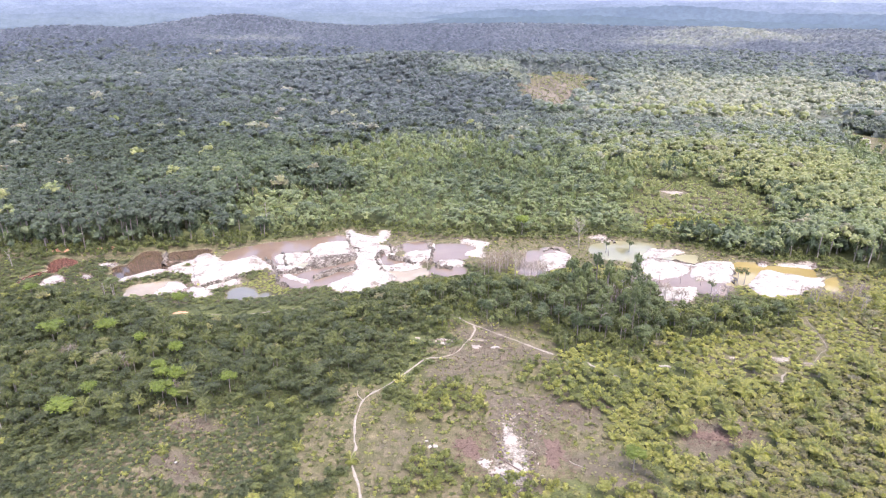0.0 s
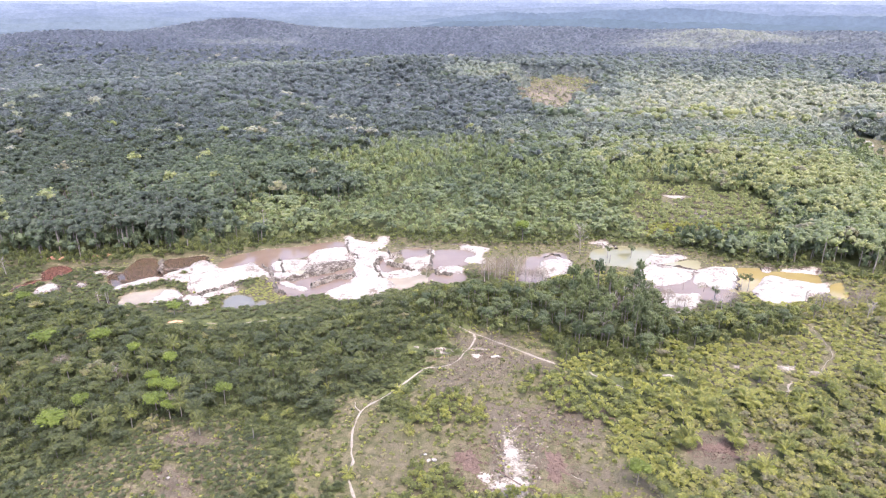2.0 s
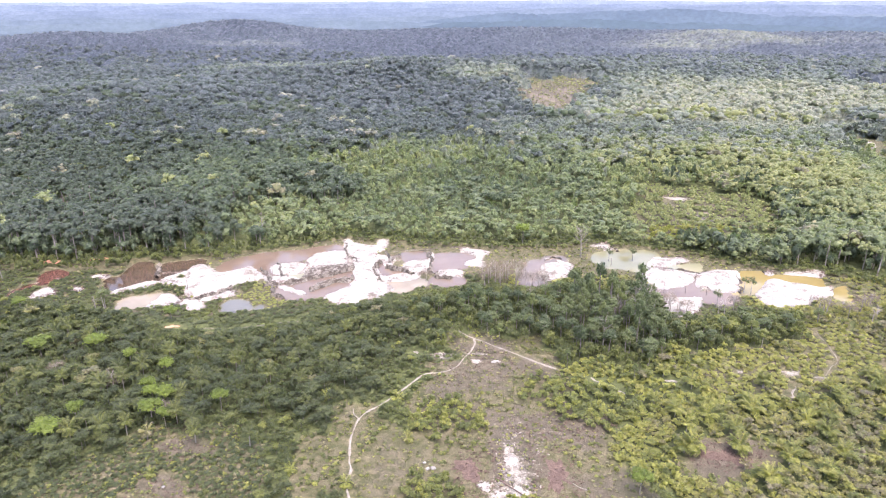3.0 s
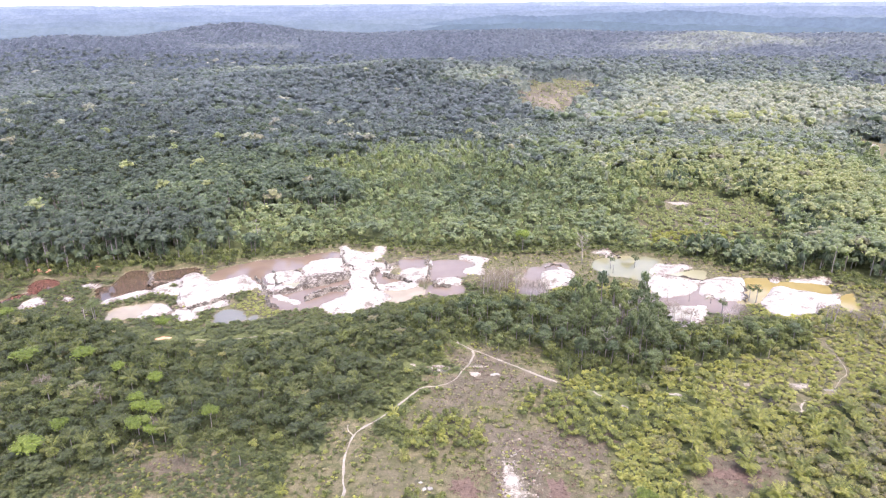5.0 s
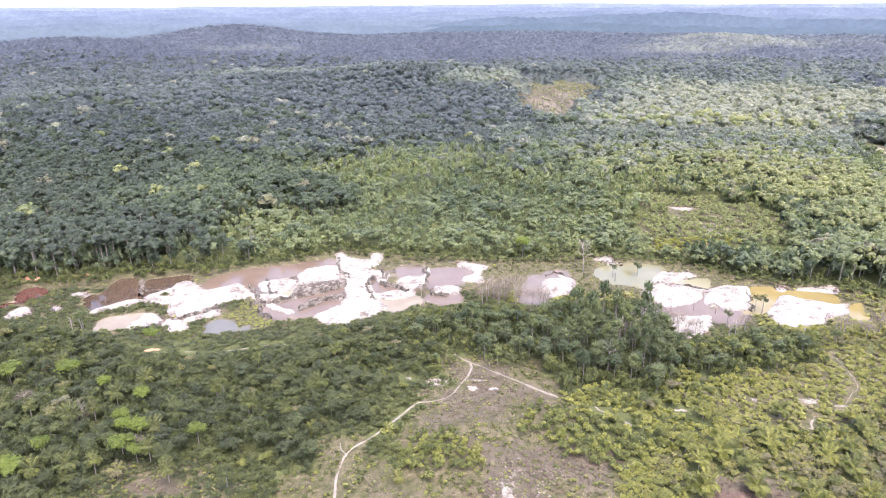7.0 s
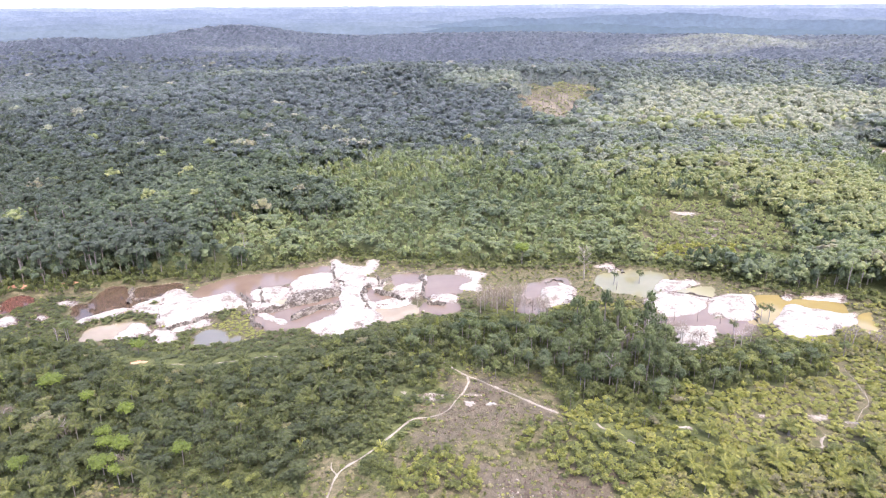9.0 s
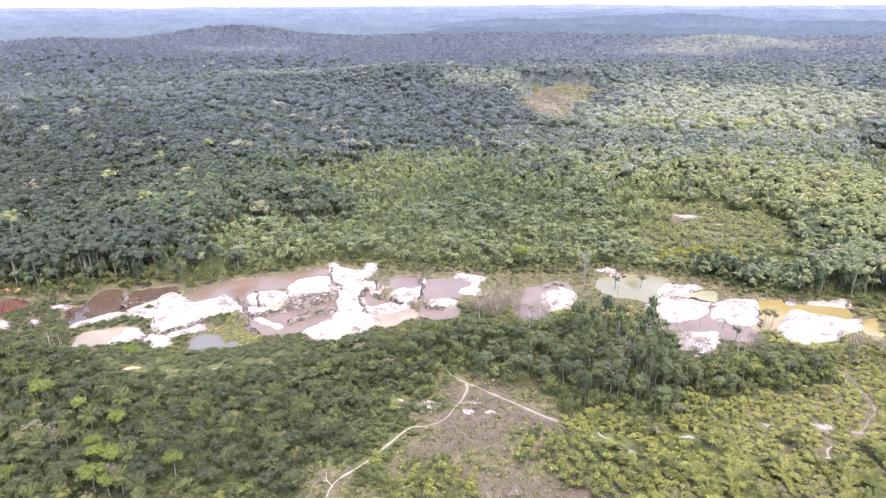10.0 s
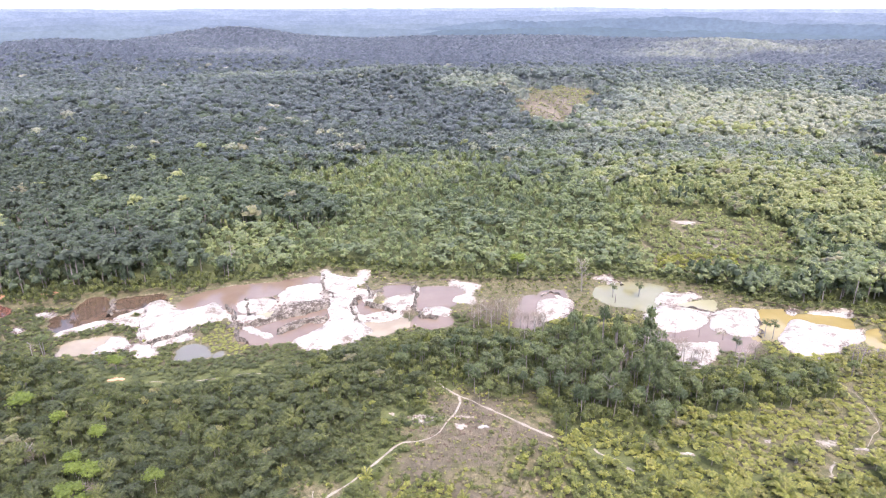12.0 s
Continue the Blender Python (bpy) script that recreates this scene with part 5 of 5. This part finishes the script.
for k, (dist, top, rough, a0, a1, (ha, hh), colour) in enumerate(RIDGES):
    th = np.linspace(radians(a0), radians(a1), 420)
    x, y = np.sin(th) * dist, np.cos(th) * dist
    h = top + rough * 2.6 * (fbm(x, y * 0, 380, 80 + k) - .5) + hh * np.exp(-((np.degrees(th) - ha) / 8) ** 2) + rough * .5 * (vnoise(x, 0 * x, 16, 90 + k) - .5)
    h = h - 30 * (smooth(radians(5), 0, th - radians(a0)) * (a0 > -40) + smooth(radians(5), 0, radians(a1) - th) * (a1 < 40))
    V = np.concatenate([np.stack([x, y, h], 1), np.stack([x * .97, y * .97, 0 * x - 30], 1), np.stack([x * 1.03, y * 1.03, 0 * x - 30], 1)])
    n = len(th)
    i = np.arange(n - 1)
    F = np.concatenate([np.stack([n + i, n + i + 1, i + 1, i], 1), np.stack([i, i + 1, 2 * n + i + 1, 2 * n + i], 1)])
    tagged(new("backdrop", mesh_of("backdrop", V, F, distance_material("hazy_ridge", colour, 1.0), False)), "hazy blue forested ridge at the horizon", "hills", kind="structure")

# bright hazy cloud low over the horizon
th = np.linspace(radians(-50), radians(50), 60)
x, y = np.sin(th) * 4900, np.cos(th) * 4900
V = np.concatenate([np.stack([x, y, 0 * x + z], 1) for z in (-30, 160, 520)])
n = len(th)
i = np.arange(n - 1)
F = np.concatenate([np.stack([k * n + i, k * n + i + 1, (k + 1) * n + i + 1, (k + 1) * n + i], 1) for k in (0, 1)])
tagged(new("backdrop", mesh_of("backdrop", V, F, distance_material("bright_cloud", (0.29, 0.30, 0.31), 1.0), False)), "bright white hazy cloud over the horizon", "sky", kind="structure")


# white sand showing through in many small spots, and dry reddish brush round them
def spots(name, places, mat, label, category, count, r0, r1, seed):
    rr = random.Random(seed)
    parts = []
    for k in range(count):
        cx, cy, sx, sy = rr.choice(places)
        x, y, r = cx + rr.gauss(0, .5) * sx, cy + rr.gauss(0, .5) * sy, rr.uniform(r0, r1) * rr.uniform(.4, 1)
        z = float(terrain(x, y))
        parts.append(disc(x, y, r * rr.uniform(.8, 1.6), r, rr.uniform(0, 180), .2, k, 2, 11, lambda q, X, Y: z + .2 - .35 * q ** 3))
    V, F = joined(parts)
    tagged(new(name, mesh_of(name, V, F, mat, False)), label, category, kind="stuff")


spots("sand_spots", [(13, 164, 5, 8), (14, 152, 7, 8), (15, 176, 4, 9), (6, 153, 3, 3), (19, 166, 5, 9), (25, 176, 7, 4), (14, 160, 5, 10), (13, 150, 5, 8)], PINK_SAND,
      "scattered spots of white sand on bare ground", "sand", 240, .15, .6, 5)
brush = []
rb = random.Random(9)
for cx, cy, sx, sy, n in ((75, 167, 12, 7, 240), (4, 160, 8, 14, 260), (24, 160, 8, 16, 200), (30, 180, 18, 7, 180), (2, 215, 20, 14, 260), (-81, 166, 10, 5, 90), (-79, 148, 11, 6, 100)):
    for k in range(n):
        a, q = rb.uniform(0, 6.28), math.sqrt(rb.random())
        brush.append((cx + math.cos(a) * q * sx, cy + math.sin(a) * q * sy, rb.uniform(.2, .5), rb.uniform(.2, .55), 0))
mass("dry_brush", TUFT, brush, "dry reddish-brown brush and dead stems on bare ground", "brush", .3, .8, LITTER)


# ---------- palms ----------
def frond_mesh(seed, length, droop, tone):
    r = np.random.default_rng(seed)
    n = 13
    t = np.linspace(0, 1, n)
    x = length * (t - 0.18 * t * t)
    z = length * (0.62 * t - droop * t * t)
    V, F = [], []
    for i in range(n - 1):
        w = 0.035 * length * (1 - t[i]) * .5 + .01
        a = len(V)
        V += [(x[i], -w, z[i]), (x[i], w, z[i]), (x[i + 1], w * .8, z[i + 1]), (x[i + 1], -w * .8, z[i + 1])]
        F += [(a, a + 1, a + 2), (a, a + 2, a + 3)]
        if i == 0:
            continue
        reach = length * 0.34 * math.sin(math.pi * min(1, .12 + t[i] * .85)) * r.uniform(.85, 1.1)
        for s in (-1, 1):
            a = len(V)
            V += [(x[i], 0, z[i]), (x[i] + length * .055, 0, z[i] + .01), (x[i] + reach * .55, s * reach, z[i] - reach * r.uniform(.15, .5)),
                  (x[i] + reach * .25, s * reach * .55, z[i] + reach * .06)]
            F += [(a, a + 1, a + 3), (a + 1, a + 2, a + 3)]
    return mesh_of("frond", V, F, LEAF, True, tone)


def palm(x, y, stem, length, fronds, tone, label, group, seed):
    r = np.random.default_rng(seed)
    root = tagged(new("palm"), label, "palm", group)
    root.location = (x, y, float(terrain(x, y)))
    V, F = tube([(0, 0, -.3), (.1, 0, stem * .5), (0, .1, stem)], [.17, .13, .12], 7)
    child("trunk", mesh_of("trunk", V, F, BARK, False), root)
    sets = [frond_mesh(seed * 5 + k, length, d, tone) for k, d in enumerate((.25, .55, .85))]
    for k in range(fronds):
        f = child("frond", sets[k % 3], root)
        f.location = (0, .1, stem)
        f.rotation_euler = (0, radians((-28, -6, 8)[k % 3] + r.uniform(-8, 8)), k * 2.39996 + r.uniform(-.2, .2))
    return root


for i, (x, y) in enumerate(SCRUB_PALMS):
    palm(x, y, random.uniform(1.8, 3.2), random.uniform(3.2, 5.0), 13, random.uniform(.5, .7), "bright green feathery palm rising out of the scrub", "palms in the scrub", 700 + i)
for i, (x, y) in enumerate(THICKET_PALMS):
    palm(x, y, random.uniform(4.0, 6.0), random.uniform(2.8, 4.4), 13, random.uniform(.3, .54), "dull green feathery palm among young trees", "palms in the thicket", 740 + i)
for i, (x, y) in enumerate(EDGE_PALMS):
    palm(x, y, random.uniform(.5, 1.2), random.uniform(2.4, 3.2), 11, random.uniform(.6, .74), "yellow-green young palm beside the clearing", "palms by the clearing", 780 + i)
palm(-94, 171, 3.0, 3.2, 9, .80, "pale faded palm at the scrub's edge", "palms in the thicket", 790)
palm(77, 162, 1.8, 2.2, 9, .84, "dry straw-coloured dead palm on reddish bare ground", "palms in the scrub", 791)
for i, (x, y, h) in enumerate([(124.5, 285, 6.5), (127, 283.5, 7.0), (84, 323, 6.0), (106, 267, 7.0), (72, 322, 6)]):
    palm(x, y, h, 2.7, 13, .2, "dark fan-topped palm standing between the ponds", "palms by the ponds", 800 + i)


# ---------- dead and leafless trees ----------
def dead_tree(x, y, H, spread, twigs, mat, label, seed):
    r = np.random.default_rng(seed)
    root = tagged(new("dead_tree"), label, "dead tree", "dead trees around the ponds")
    root.location = (x, y, float(terrain(x, y)))
    lx, ly = r.uniform(-.06, .06, 2) * H
    rad = 0.012 * H + .05
    V, F = tube([(0, 0, -.4), (lx * .4, ly * .4, H * .4), (lx * .9, ly * .9, H * .75), (lx, ly, H)], [rad * 1.3, rad, rad * .6, rad * .2], 6)
    child("trunk", mesh_of("trunk", V, F, mat, False), root)
    for k in range(twigs):
        f = r.uniform(.42, .95)
        a = k * 2.4 + r.uniform(-.5, .5)
        s = np.array([lx * f, ly * f, H * f])
        L = spread * r.uniform(.6, 1.1) * (1.25 - f * .6)
        d = np.array([math.cos(a), math.sin(a), r.uniform(.5, 1.4)])
        d /= np.linalg.norm(d)
        m1, e = s + d * L * .55, s + d * L + np.array([0, 0, L * .12])
        V, F = tube([s, m1, e], [rad * .42, rad * .28, rad * .1], 4)
        limb = child("branch", mesh_of("branch", V, F, mat, False), root)
        for q in range(3):
            b = s + (e - s) * r.uniform(.35, .8)
            V, F = tube([b, b + (d + r.normal(size=3) * .6) * L * .4], [rad * .2, rad * .07], 3)
            child("twig", mesh_of("twig", V, F, mat, False), limb)


def twiggy_tree(x, y, H, R, seed):
    r = np.random.default_rng(seed)
    root = tagged(new("leafless_tree"), "leafless tan tree with a dense haze of twigs", "tree", "leafless trees by the ponds")
    root.location = (x, y, float(terrain(x, y)))
    V, F = trunk_with_limbs(r, H * .9, .09 + .006 * H, R, 9)
    child("trunk", mesh_of("trunk", V, F, DEADWOOD, False), root)
    twigs = []
    for _ in range(230):
        a, q, u = r.uniform(0, 6.28), math.sqrt(r.random()), r.random()
        p = np.array([math.cos(a) * q * R, math.sin(a) * q * R, H * (.45 + .5 * u * (1.1 - .5 * q))])
        d = np.array([math.cos(a) * .7, math.sin(a) * .7, r.uniform(.2, 1.2)]) + r.normal(size=3) * .4
        twigs.append(tube([p, p + d * R * .38], [.05, .02], 3))
    V, F = joined(twigs)
    child("twig_crown", mesh_of("twig_crown", V, F, TWIGS, False), root)


TWIGS = plain_noise("dry_tan_twigs", (0.075, 0.062, 0.048), (0.145, 0.120, 0.096), 2.0)
for i, (x, y, H, R) in enumerate([(9, 288, 9, 3.0), (14, 291, 11, 3.4), (19, 294, 10, 3.2), (24, 296, 11, 3.4), (12, 297, 10, 3.2), (18, 300, 9, 3.0), (28, 290, 9, 2.8), (33, 284, 10, 3.0), (23, 286, 10, 2.8), (16, 284, 9, 3),
                                  (36, 292, 8, 2.6), (80, 262, 9, 3.2), (86, 266, 8, 2.8), (76, 256, 10, 3.2), (92, 262, 7, 2.6), (60, 250, 11, 3), (148, 262, 8, 3.0), (156, 258, 7, 2.8), (163, 262, 8, 3.2), (170, 268, 7, 3.0),
                                  (112, 264, 8, 2.8), (-18, 296, 6, 2.4), (-116, 196, 6, 3.0), (-94, 182, 5.5, 2.8), (-140, 204, 6, 2.8)]):
    twiggy_tree(x, y, H, R, 1200 + i)

DEAD = [(59, 327, 15, 5.5, 22), (51, 229, 13, 4, 9), (87, 258, 7, 3, 10), (106, 258, 8, 3, 9), (28, 270, 9, 3, 9), (32, 276, 11, 3, 8), (36, 282, 9, 2.6, 9), (16, 292, 9, 3, 12), (20, 296, 10, 3.4, 12),
        (23, 285, 11, 3, 11), (11, 290, 8, 3, 12), (146, 262, 8, 3, 9), (148, 260, 9, 3, 8)]
DEAD_MORE = [(-216, 290, 9, 3, 12), (-155, 258, 7, 2.4, 8), (-153, 261, 8, 2.4, 8), (-138, 163, 13, 4, 7), (-108, 345, 15, 4, 8), (63, 249, 16, 4, 10), (73, 257, 14, 3.6, 10),
             (145, 268, 8, 3, 8), (162, 252, 7, 3.4, 14), (89, 262, 6, 2.2, 7), (102, 255, 8, 3, 10), (68, 252, 15, 4, 11), (8, 300, 7, 2.6, 14), (14, 306, 6, 2.4, 14), (21, 303, 7, 2.6, 14), (26, 297, 8, 2.6, 13), (27, 306, 7, 2.4, 13), (12, 296, 7, 2.6, 14), (30, 312, 6, 2.2, 12), (58, 246, 15, 3.6, 10), (79, 262, 12, 3.4, 11), (83, 255, 11, 3, 11), (-116, 196, 7, 3, 14), (-94, 182, 6, 3, 14), (166, 256, 6, 3, 14)]
for i, (x, y, H, sp, tw) in enumerate(DEAD + DEAD_MORE):
    dead_tree(x, y, H, sp, tw, DEADWOOD, "bare grey dead tree with broken branches" if H > 8 else "small leafless grey-brown tree in the scrub", 900 + i)


# ---------- poles, logs and debris of the diggings ----------
def post(x, y, H, lean, seed):
    V, F = tube([(0, 0, -.6), (lean * .3, 0, H * .5), (lean, .1, H)], [.13, .11, .07], 6)
    ob = tagged(new("pole", mesh_of("pole", V, F, DARKWOOD, False)), "dark drowned tree stump standing in a muddy pond", "stump", "drowned stumps")
    ob.location = (x, y, float(terrain(x, y)))


for i, (x, y, H) in enumerate([(-124, 279, 6), (-93, 297, 7), (-91.5, 300, 4), (98.4, 284, 6), (107, 282, 4), (89, 284, 5), (-19.5, 301, 5), (-17, 303, 4), (-9, 301, 3), (31, 290, 8), (35, 297, 6), (72, 316, 5)]):
    post(x, y, H, random.uniform(-.4, .4), i)


def log_thing(x, y, length, r, turn, lift, mat, label):
    k = [(-length / 2, 0, 0), (-length * .15, random.uniform(-.1, .1) * length, .02), (length * .2, random.uniform(-.06, .06) * length, 0), (length / 2, 0, .05)]
    V, F = tube(k, [r, r * .95, r * .8, r * .4], 6)
    ob = tagged(new("log", mesh_of("log", V, F, mat, False)), label, "log", "fallen logs")
    ob.matrix_basis = Matrix.LocRotScale((x, y, lift), Euler((0, 0, radians(turn))), None)


log_thing(13.8, 151.5, 14, .17, -40, float(terrain(13.8, 151.5)) + .3, DARKWOOD, "long charred tree trunk lying on bare sandy ground")
log_thing(31, 153, 6, .12, -35, float(terrain(31, 153)) + .12, DEADWOOD, "grey fallen trunk lying in open scrub")
random.seed(12)


def bank_spot(low, high):
    """A random place on a mound's rim, so many metres in from its edge."""
    while True:
        X, Y, f = random.choice(MOUND_OWN)
        i, j = random.randrange(f.shape[0]), random.randrange(f.shape[1])
        if low < f[i, j] < high:
            return float(X[i, j]) + random.uniform(-.3, .3), float(Y[i, j]) + random.uniform(-.3, .3)


made = 0
while made < 90:
    x, y = bank_spot(-1.0, 1.5)
    if float(pond_field(x, y)) < 0:
        log_thing(x, y, random.uniform(1.2, 4.5), random.uniform(.07, .16), random.uniform(0, 180), float(terrain(x, y)) + .35, random.choice((DARKWOOD, DEADWOOD)), "short broken log washed up on the sand bank")
        made += 1
bits = []
while len(bits) < 900:
    x, y = bank_spot(-1.2, 1.6)
    if float(vnoise(x, y, 8, 61)) > .42:
        bits.append((x, y, random.uniform(.3, .7), random.uniform(.25, .8), random.uniform(0, 1)))
mass("debris", TUFT, bits, "dark roots and debris along the sand banks", "debris", .8, .7, DARKWOOD)

# pale sacks lying by the clearing
for i, (x, y, r) in enumerate([(-11.5, 162, .45), (-10.5, 159.4, .6), (-8.9, 159.6, .7), (84.8, 247, .9), (-80.6, 150.4, .5), (-84.3, 143, .35)]):
    V, F = ICO2
    W = V * np.random.default_rng(i).uniform(.8, 1.15, (len(V), 1)) * np.array([r * 1.3, r, r * .55])
    ob = tagged(new("sack", mesh_of("sack", W, F, SAND, False)), "pale full sack lying on the open ground", "sack", "pale sacks")
    ob.matrix_basis = Matrix.LocRotScale((x, y, float(terrain(x, y)) + r * .45), Euler((0, 0, i * 1.3)), None)
